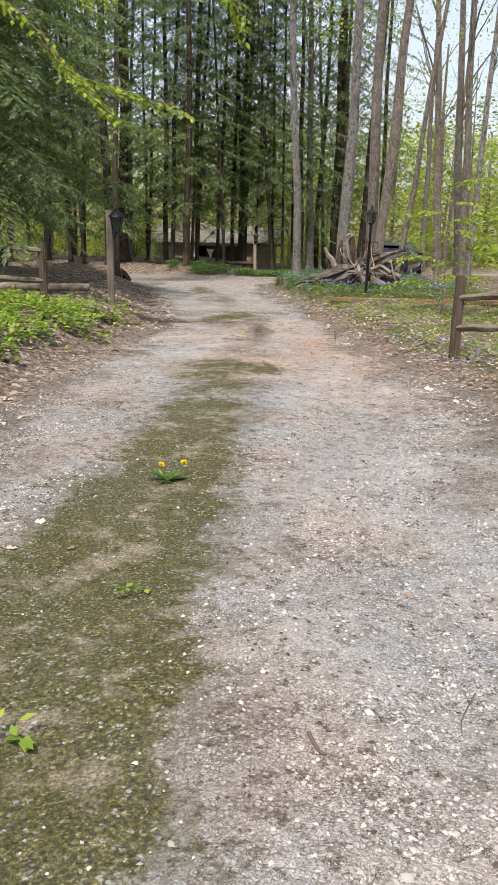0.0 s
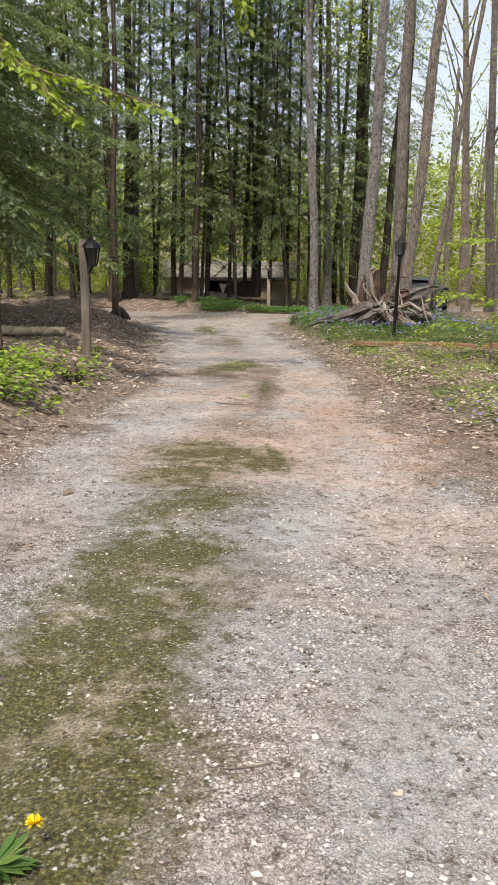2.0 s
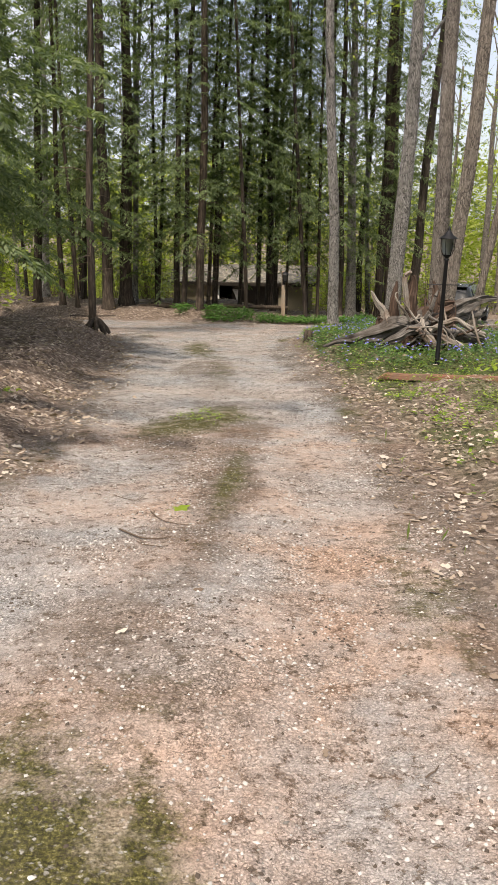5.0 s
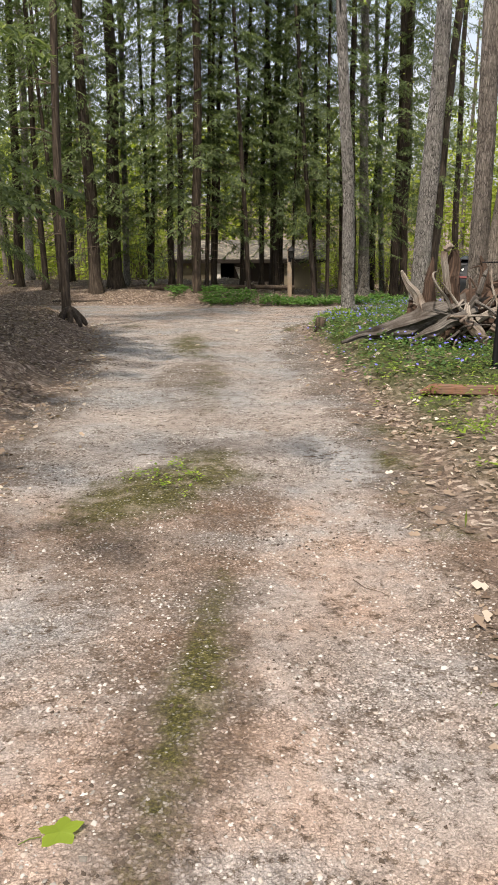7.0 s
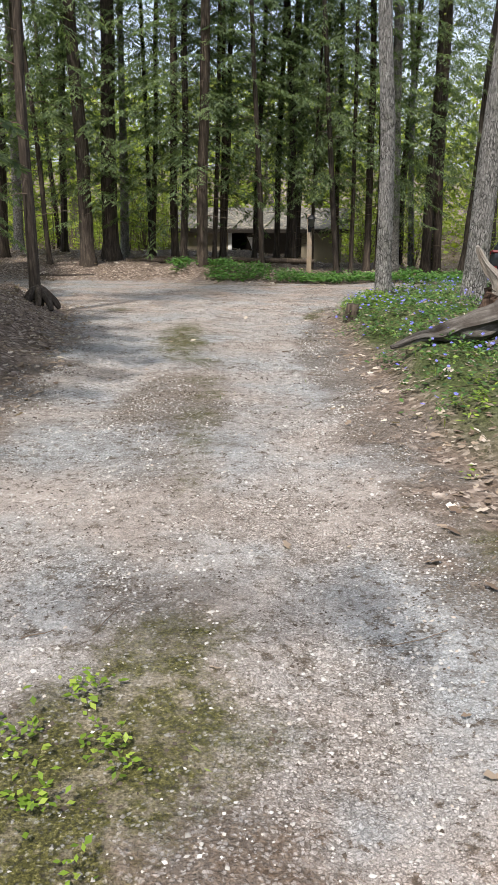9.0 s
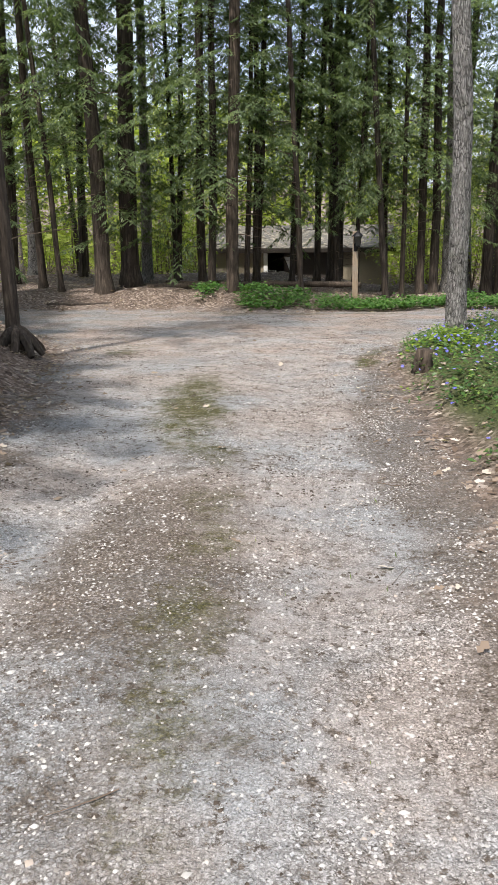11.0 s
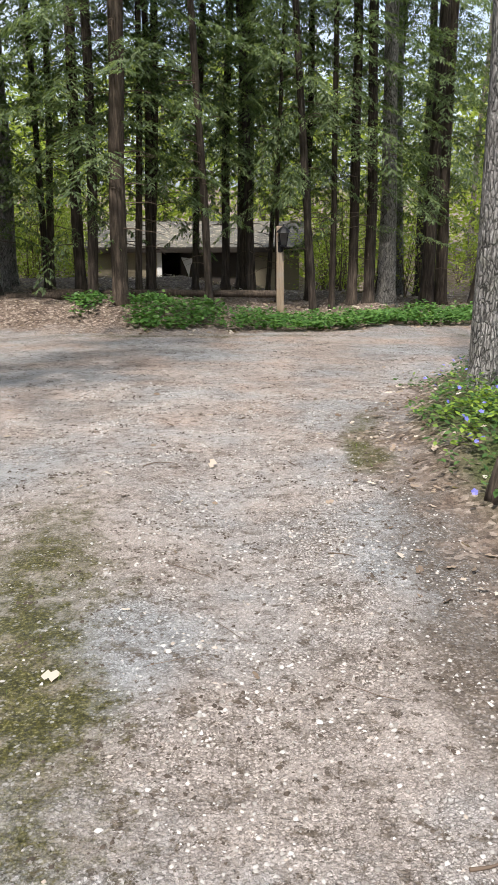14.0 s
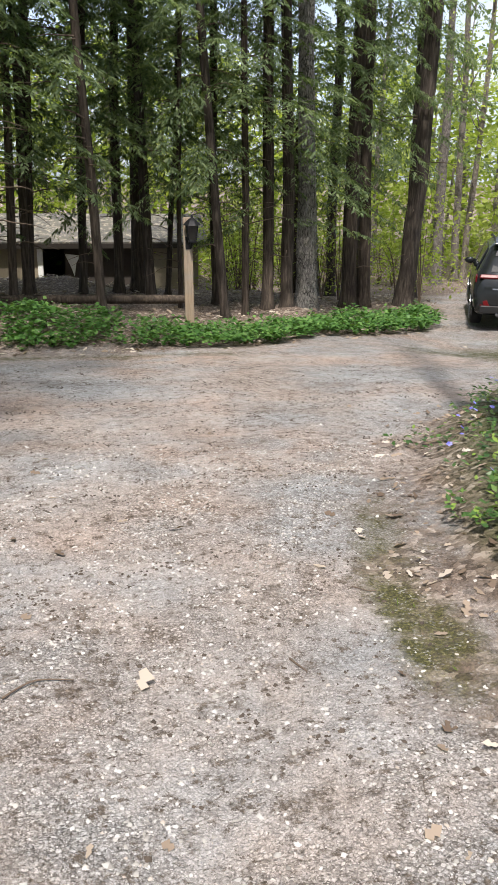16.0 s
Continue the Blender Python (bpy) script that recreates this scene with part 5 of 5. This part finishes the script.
# ---- small plants that stand alone ----
def dandelion(x, y):
    t = thing("dandelion", (x, y, gz(x, y)), "dandelion with two open yellow flowers in the gravel", "flower")
    k = np.random.default_rng(4)
    n = 26
    a = k.uniform(0, 6.28, n)
    ax = np.stack([np.cos(a), np.sin(a), k.uniform(0.1, 0.7, n)], 1)
    l = k.uniform(0.07, 0.15, n)
    part("leaves", fast_mesh("leaves", leaf_quads(np.zeros((n, 3)), ax, np.array([0, 0, 1.0]) + k.normal(0, 0.2, (n, 3)), l, l * 0.22, 0.1, 0.6), 4, M_VINE), t)
    for dx, dy, h in ((-0.03, -0.02, 0.1), (0.1, 0.03, 0.1)):
        v, f = tube([(dx * 0.2, dy * 0.2, 0), (dx * 0.8, dy * 0.8, h * 0.6), (dx, dy, h)], [0.004, 0.0035, 0.003], 6)
        stem = part("stem", link_mesh("stem", v, f, M_GRASS), t)
        m = 60
        b = k.uniform(0, 6.28, m)
        pa = np.stack([np.cos(b), np.sin(b), k.uniform(0.05, 1.4, m)], 1)
        pl = np.full(m, 0.024)
        part("flower_head", fast_mesh("flower_head", leaf_quads(np.tile([[dx, dy, h]], (m, 1)), pa, k.normal(0, 1, (m, 3)), pl, pl * 0.3, 0, 0.7), 4, M_YELLOW), stem, "yellow flower head")


dandelion(-0.476, 4.56)


def weed(x, y, r, leaves, leaf, material=None):
    t = thing("weed", (x, y, gz(x, y)), "small green weed growing in the gravel", "weed", "weeds in the drive")
    k = np.random.default_rng(int(abs(x * 100 + y * 10)))
    p = np.stack([k.normal(0, r * 0.5, leaves), k.normal(0, r * 0.5, leaves), k.uniform(0.01, 0.07, leaves)], 1)
    a = k.uniform(0, 6.28, leaves)
    l = leaf * k.uniform(0.6, 1.2, leaves)
    ax = np.stack([np.cos(a), np.sin(a), k.normal(0.15, 0.25, leaves)], 1)
    part("leaves", fast_mesh("leaves", leaf_quads(p, ax, np.array([0, 0, 1.0]) + k.normal(0, 0.25, (leaves, 3)), l, l * 0.6, 0.1, 0.5), 4, material or M_COVER), t)


for x, y, r, n, l in ((-0.62, 15.85, 0.16, 70, 0.032), (-0.42, 16.1, 0.1, 48, 0.032), (-0.3, 15.85, 0.09, 40, 0.032), (-0.42, 15.58, 0.07, 34, 0.03), (-0.2, 15.75, 0.06, 18, 0.03), (-0.24, 15.35, 0.05, 14, 0.028),
                      (-0.45, 2.9, 0.07, 9, 0.045), (-0.95, 2.3, 0.1, 14, 0.05), (-0.62, 1.95, 0.06, 7, 0.06), (0.62, 25.6, 0.06, 8, 0.05), (-2.6, 15.6, 0.2, 40, 0.07), (1.25, 18.6, 0.08, 9, 0.05)):
    weed(x, y, r, n, l)


def green_leaf(x, y):
    t = thing("green_leaf", (x, y, gz(x, y) + 0.012), "fresh green maple leaf lying on the gravel", "leaf", turn=(4, -3, 25))
    rim = [(0.052 * (1 + 0.22 * math.cos(5 * a) + 0.06 * math.cos(15 * a)) * math.cos(a), 0.044 * (1 + 0.22 * math.cos(5 * a)) * math.sin(a), 0.006 * math.cos(2 * a)) for a in np.linspace(0, 6.2832, 30, endpoint=False)]
    part("blade", link_mesh("blade", [(0, 0, 0)] + rim, [(0, i + 1, (i + 1) % 30 + 1) for i in range(30)], M_YOUNG), t)
    v, f = tube([(-0.05, 0, 0.002), (-0.08, 0.008, 0), (-0.11, 0.004, -0.004)], [0.0018, 0.0016, 0.0014], 5)
    part("stalk", link_mesh("stalk", v, f, M_GRASS), t)


green_leaf(-0.13, 12.22)


def fallen_twig(line, r, seed):
    x, y = line[0]
    t = thing("fallen_twig", (x, y, gz(x, y)), "thin bent brown twig lying on the gravel", "twig", "twigs on the drive")
    pts = curve_points([(px - x, py - y, gz(px, py) - gz(x, y) + r + 0.004) for px, py in line], 6, 0.012, seed)
    v, f = tube(pts, np.linspace(r, r * 0.45, len(pts)), 6, 0.2, seed=seed)
    part("twig", link_mesh("twig", v, f, M_TWIG, True), t)


for i, line in enumerate((((-0.66, 12.66), (-0.48, 12.47), (-0.43, 12.62)),
                          ((-0.31, 12.13), (-0.2, 11.95), (-0.02, 11.89)),
                          ((-0.43, 11.8), (-0.26, 11.61), (-0.12, 11.65)),
                          ((-0.24, 11.5), (-0.16, 11.49), (-0.1, 11.52)),
                          ((-1.41, 27.61), (-1.31, 27.71), (-1.17, 27.71)),
                          ((-0.12, 23.8), (-0.04, 23.82), (0.02, 23.88)),
                          ((-0.26, 25.94), (-0.18, 25.91), (-0.12, 25.85)),
                          ((-0.36, 27.74), (-0.32, 27.65), (-0.32, 27.63)),
                          ((0.2, 1.97), (0.22, 1.89), (0.24, 1.88)))):
    fallen_twig(line, 0.0035 + 0.0012 * (i % 3), i * 1.7)


# ---- young beeches ----
def leafy_limb(points, r0, twigs, leaf, seed, reach=0.35):
    """A bough with side twigs, and its leaves."""
    k = np.random.default_rng(seed)
    line = curve_points(points, 8, 0.02, seed)
    bits = [tube(line, np.linspace(r0, r0 * 0.2, len(line)), 6)]
    P = np.array([tuple(p) for p in line])
    C, A = [], []
    for j in range(twigs):
        s = k.uniform(0.25, 1)
        i = min(len(P) - 2, int(s * (len(P) - 1)))
        d = unit(P[i + 1] - P[i])
        sd = unit(np.cross(d, [0, 0, 1.0])) * k.choice((-1, 1))
        w = unit(d * 0.8 + sd * 0.8 + np.array([0, 0, k.uniform(-0.25, 0.1)]))
        l = reach * k.uniform(0.4, 1.1)
        end = P[i] + w * l + np.array([0, 0, -0.1 * l])
        bits.append(tube([tuple(P[i]), tuple((P[i] + end) / 2), tuple(end)], [r0 * 0.25, r0 * 0.18, 0.0015], 4))
        m = max(3, int(l / leaf * 1.7))
        f = np.linspace(0.15, 1, m)
        c = P[i] + (end - P[i]) * f[:, None]
        alt = np.where(np.arange(m) % 2, 1, -1)[:, None]
        C.append(c), A.append(w * 0.8 + np.cross(w, [0, 0, 1.0]) * alt * 0.7 + np.array([0, 0, -0.35]) + k.normal(0, 0.2, (m, 3)))
    C, A = np.concatenate(C), np.concatenate(A)
    L = leaf * k.uniform(0.65, 1.2, len(C))
    return bits, leaf_quads(C, A, np.array([0, 0, 1.0]) + k.normal(0, 0.35, (len(C), 3)), L, L * 0.55, 0.1)


def beech(x, y, h, r, limbs, leaf, seed, label, twigs=14, reach=0.4):
    t = thing("young_beech", (x, y, gz(x, y)), label, "tree", "young beeches")
    part("trunk", trunk_mesh("trunk", r, h, (0.01, 0), M_GREYBARK, seed, 0.3), t)
    quads = []
    for i, pts in enumerate(limbs):
        b, q = leafy_limb(pts, r * 0.4, twigs, leaf, seed + i, reach)
        quads.append(q)
        v, f = merged(b)
        part("bough", link_mesh("bough", v, f, M_TWIG), t)
    part("leaves", fast_mesh("leaves", np.concatenate(quads), 4, M_YOUNG), t)


z0 = gz(-5.6, 11.6)
beech(-5.6, 11.6, 6.5, 0.07, [[(0, 0, 4.3 - z0), (2.1, 0.5, 3.8 - z0), (3.0, 0.8, 2.95 - z0), (3.7, 0.95, 2.72 - z0), (4.45, 1.1, 2.52 - z0)],
                              [(2.6, 0.7, 3.3 - z0), (3.1, 0.6, 2.85 - z0), (3.45, 0.6, 2.5 - z0)],
                              [(0, 0, 4.6 - z0), (2.0, 1.0, 4.3 - z0), (3.4, 1.5, 4.0 - z0)],
                              [(0, 0, 4.7 - z0), (2.5, 1.6, 4.6 - z0), (4.9, 2.2, 4.25 - z0), (5.3, 2.3, 3.95 - z0)]], 0.115, 21, "young beech bough with bright green new leaves", 80, 0.42)
for x, y, h, s in ((3.75, 16.0, 2.3, 31), (4.7, 15.2, 2.9, 41), (5.3, 17.0, 3.2, 51), (6.4, 14.2, 3.4, 61)):
    kk = random.Random(s)
    limbs = []
    for i in range(11):
        a, z, l = i * 2.4 + kk.random(), 0.35 + (h - 0.45) * i / 11, kk.uniform(0.5, 1.15)
        limbs.append([(0, 0, z), (l * 0.5 * math.cos(a), l * 0.5 * math.sin(a), z + 0.12), (l * math.cos(a), l * math.sin(a), z + 0.08)])
    beech(x, y, h, 0.014, limbs, 0.1, s, "slender beech sapling with bright yellow-green leaves", 16, 0.4)


# ---- the old shed beyond the trees ----
def shed():
    x0, x1, y0, y1 = -6.6, 1.45, 54.0, 60.0
    zb, ze = -4.35, -2.42
    t = thing("old_shed", (x0, y0, zb), "low derelict tan shed with grey shingle roof and open dark doorway", "shed")
    w, d, h = x1 - x0, y1 - y0, ze - zb
    front = [(0, 2.68), (6.1, w)]
    for a, b in front:
        part("wall", box("wall", (a, 0, 0), (b, 0.16, h), M_SIDING, 0.01), t)
        n = int((b - a) / 0.4)
        for i in range(n):
            part("batten", box("batten", (a + 0.2 + i * 0.4, -0.022, 0.05), (a + 0.245 + i * 0.4, -0.002, h - 0.05), M_SIDING, 0.004), t)
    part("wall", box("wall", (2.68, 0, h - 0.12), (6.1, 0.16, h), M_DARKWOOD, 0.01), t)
    part("door", box("door", (3.4, 0.2, 0), (6.08, 0.26, h - 0.15), M_DARKWOOD, 0.01), t, "dark board door standing ajar", Matrix.Rotation(0.0, 4, "Z"))
    part("door_frame", box("door_frame", (2.5, -0.05, 0), (2.68, 0.1, h - 0.1), M_WHITE, 0.01), t, "pale door frame")
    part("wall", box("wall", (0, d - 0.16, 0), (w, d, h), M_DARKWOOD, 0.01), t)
    part("wall", box("wall", (0.0, 0.17, 0), (0.16, d - 0.17, h + 0.3), M_SIDING, 0.01), t)
    part("wall", box("wall", (w - 0.16, 0.17, 0), (w, d - 0.17, h + 0.3), M_SIDING, 0.01), t)
    part("torn_sheet", link_mesh("torn_sheet", [(3.42, 0.16, 1.55), (3.95, 0.16, 1.5), (3.8, 0.15, 1.25), (3.72, 0.15, 0.8), (3.58, 0.15, 1.2), (3.42, 0.18, 1.56), (3.95, 0.18, 1.51), (3.8, 0.17, 1.25), (3.72, 0.17, 0.8), (3.58, 0.17, 1.2)],
                                      [(4, 3, 2, 1, 0), (5, 6, 7, 8, 9), (0, 1, 6, 5), (1, 2, 7, 6), (2, 3, 8, 7), (3, 4, 9, 8), (4, 0, 5, 9)], M_WHITE), t, "torn pale sheet hanging on the door")
    rise = 0.8
    slope = math.degrees(math.atan2(rise, d / 2 + 0.4))
    run = math.hypot(rise, d / 2 + 0.4)
    for s in (0, 1):
        m = Matrix.Translation((w / 2, -0.4 if s == 0 else d + 0.4, h - 0.02)) @ pose(0, 0, 0, 0, 0, 180 * s) @ pose(0, 0, 0, slope)
        roof = part("roof", box("roof", (-w / 2 - 0.35, 0, 0.02), (w / 2 + 0.35, run, 0.09), M_SHINGLE, 0.01), t, "", m)
        part("fascia", box("fascia", (-w / 2 - 0.35, -0.03, -0.12), (w / 2 + 0.35, 0.0, 0.05), M_DARKWOOD, 0.005), roof)
    for xx in (0.0, w - 0.1):
        me = link_mesh("gable", [(xx, 0, h), (xx, d, h), (xx, d / 2, h + rise * 0.8), (xx + 0.1, 0, h), (xx + 0.1, d, h), (xx + 0.1, d / 2, h + rise * 0.8)], [(0, 1, 2), (5, 4, 3), (0, 3, 4, 1), (1, 4, 5, 2), (2, 5, 3, 0)], M_SIDING)
        part("gable", me, t)


shed()


# ---- the parked car ----
def car(x, y, heading):
    """x to its right, y forward, from the middle of its rear end on the ground."""
    t = thing("parked_car", (x, y, gz(x, y) + 0.0), "dark grey sport utility car parked on the gravel", "car", turn=(0, 0, -heading))
    st = [  # y, half width at sill, at belt, at roof, bottom, belt height, top
        (0.0, 0.74, 0.8, 0.7, 0.42, 0.62, 0.74), (0.05, 0.86, 0.9, 0.8, 0.34, 0.74, 0.98), (0.14, 0.9, 0.93, 0.78, 0.3, 0.92, 1.1), (0.3, 0.92, 0.935, 0.7, 0.28, 1.02, 1.36),
        (0.52, 0.925, 0.935, 0.64, 0.28, 1.04, 1.6), (0.8, 0.93, 0.935, 0.63, 0.27, 1.03, 1.655), (1.6, 0.93, 0.935, 0.63, 0.26, 1.0, 1.69), (2.4, 0.93, 0.935, 0.62, 0.26, 0.98, 1.66),
        (2.9, 0.93, 0.93, 0.6, 0.26, 0.97, 1.5), (3.45, 0.93, 0.925, 0.62, 0.27, 0.96, 1.12), (4.0, 0.92, 0.9, 0.66, 0.28, 0.9, 1.03), (4.5, 0.86, 0.84, 0.66, 0.3, 0.78, 0.9), (4.68, 0.7, 0.7, 0.55, 0.34, 0.6, 0.7)]
    verts, faces = [], []
    for yy, ws, wb, wr, zb, zl, zt in st:
        half = [(0.0, zb), (ws * 0.9, zb), (ws, zb + 0.08), (wb + 0.012, zb + (zl - zb) * 0.55), (wb, zl - 0.03), (wb - 0.03, zl + 0.015), (wr + 0.05, zt - 0.09), (wr - 0.04, zt - 0.015), (wr * 0.5, zt), (0.0, zt + 0.008)]
        verts += [(a, yy, b) for a, b in half] + [(-a, yy, b) for a, b in half[-2:0:-1]]
    m = 18
    for i in range(len(st) - 1):
        for j in range(m):
            q = (j + 1) % m
            faces.append((i * m + j, i * m + q, (i + 1) * m + q, (i + 1) * m + j))
    faces += [tuple(range(m)), tuple(reversed(range((len(st) - 1) * m, len(st) * m)))]
    bm = bmesh.new()
    vs = [bm.verts.new(v) for v in verts]
    for f in faces:
        bm.faces.new([vs[i] for i in f])
    body = part("body", from_bm("body", bm, M_PAINT, True), t, "dark glossy paint")

    def plate(name, quad, thick, material, parent=t, label=""):
        q = [Vector(v) for v in quad]
        nrm = (q[1] - q[0]).cross(q[-1] - q[0]).normalized() * thick
        k = len(q)
        vv = [tuple(p) for p in q] + [tuple(p + nrm) for p in q]
        ff = [tuple(range(k))[::-1], tuple(range(k, 2 * k))] + [(i, (i + 1) % k, k + (i + 1) % k, k + i) for i in range(k)]
        bm = bmesh.new()
        v2 = [bm.verts.new(v) for v in vv]
        for f in ff:
            bm.faces.new([v2[i] for i in f])
        bmesh.ops.bevel(bm, geom=bm.edges[:], offset=abs(thick) * 0.3, segments=1, affect="EDGES")
        return part(name, from_bm(name, bm, material), parent, label)

    plate("rear_window", [(-0.66, 0.17, 1.1), (0.66, 0.17, 1.1), (0.56, 0.5, 1.56), (-0.56, 0.5, 1.56)], 0.03, M_CARGLASS, t, "dark tinted rear window")
    plate("spoiler", [(-0.62, 0.36, 1.61), (0.62, 0.36, 1.61), (0.6, 0.85, 1.7), (-0.6, 0.85, 1.7)], 0.035, M_PAINT)
    plate("window_sticker", [(-0.52, 0.235, 1.22), (-0.42, 0.235, 1.25), (-0.4, 0.275, 1.33), (-0.5, 0.275, 1.3)], 0.006, M_WHITE, t, "white sticker")
    plate("tail_light_bar", [(-0.86, 0.075, 0.99), (0.86, 0.075, 0.99), (0.84, 0.115, 1.06), (-0.84, 0.115, 1.06)], 0.045, M_RED, t, "full-width red light bar")
    for s in (-1, 1):
        plate("tail_light", [(s * 0.935, 0.3, 0.98), (s * 0.935, 0.1, 0.92), (s * 0.92, 0.1, 1.04), (s * 0.92, 0.34, 1.06)][::s], 0.03, M_RED, t, "red wrap-around tail light")
        plate("reflector", [(s * 0.62, 0.028, 0.48), (s * 0.8, 0.04, 0.46), (s * 0.82, 0.04, 0.58), (s * 0.68, 0.028, 0.6)][::s], 0.035, M_RED, t, "red reflector")
        plate("side_window", [(s * 0.91, 0.75, 1.07), (s * 0.91, 1.75, 1.05), (s * 0.7, 1.75, 1.57), (s * 0.7, 0.85, 1.52)][::s], 0.03, M_CARGLASS)
        plate("side_window", [(s * 0.91, 1.82, 1.05), (s * 0.905, 3.1, 1.02), (s * 0.69, 2.55, 1.54), (s * 0.7, 1.82, 1.57)][::s], 0.03, M_CARGLASS)
        mir = bmesh.new()
        bmesh.ops.create_icosphere(mir, subdivisions=2, radius=0.1)
        for v in mir.verts:
            v.co = Vector((v.co.x * 1.1 + s * 1.0, v.co.y * 0.6 + 2.95, v.co.z * 0.75 + 1.08))
        part("wing_mirror", from_bm("wing_mirror", mir, M_PAINT, True), t)
        plate("sill", [(s * 0.935, 0.2, 0.26), (s * 0.94, 4.2, 0.26), (s * 0.945, 4.2, 0.4), (s * 0.94, 0.2, 0.4)][::s], 0.02, M_TRIM)
        v, f = tube([(s * 0.6, 0.9, 1.665), (s * 0.6, 1.2, 1.72), (s * 0.6, 2.2, 1.71), (s * 0.6, 2.5, 1.66)], [0.016] * 4, 6)
        part("roof_rail", link_mesh("roof_rail", v, f, M_TRIM, True), t)
        for yy in (0.92, 3.72):
            bm = bmesh.new()
            vv, ff = tube([(s * 0.72, yy, 0.35), (s * 0.74, yy, 0.35), (s * 0.8, yy, 0.35), (s * 0.92, yy, 0.35), (s * 0.95, yy, 0.35)], [0.3, 0.345, 0.355, 0.35, 0.3], 28)
            tyre = link_mesh("tyre", vv, ff, M_RUBBER, True)
            wheel = part("wheel", tyre, t, "black tyre")
            vv, ff = tube([(s * 0.945, yy, 0.35), (s * 0.956, yy, 0.35)], [0.235, 0.225], 24)
            part("rim", link_mesh("rim", vv, ff, M_TRIM), wheel)
            for i in range(5):
                a = 1.2566 * i
                c, sn = math.cos(a), math.sin(a)
                vv, ff = tube([(s * 0.958, yy + c * 0.04, 0.35 + sn * 0.04), (s * 0.96, yy + c * 0.22, 0.35 + sn * 0.22)], [0.03, 0.024], 6)
                part("spoke", link_mesh("spoke", vv, ff, M_ALLOY), wheel)
    plate("lower_bumper", [(-0.82, 0.01, 0.36), (0.82, 0.01, 0.36), (0.8, -0.012, 0.5), (-0.8, -0.012, 0.5)], 0.05, M_TRIM, t, "matt black lower bumper")
    plate("licence_plate", [(-0.16, 0.04, 0.78), (0.16, 0.04, 0.78), (0.16, 0.065, 0.92), (-0.16, 0.065, 0.92)], 0.02, M_WHITE, t, "white licence plate")
    plate("badge", [(-0.6, 0.03, 0.79), (-0.48, 0.03, 0.79), (-0.48, 0.036, 0.82), (-0.6, 0.036, 0.82)], 0.02, M_ALLOY, t, "small bright badge")
    plate("skid_plate", [(-0.5, 0.03, 0.3), (0.5, 0.03, 0.3), (0.5, 0.0, 0.36), (-0.5, 0.0, 0.36)], 0.03, M_ALLOY)


car(6.5, 39.55, 22)
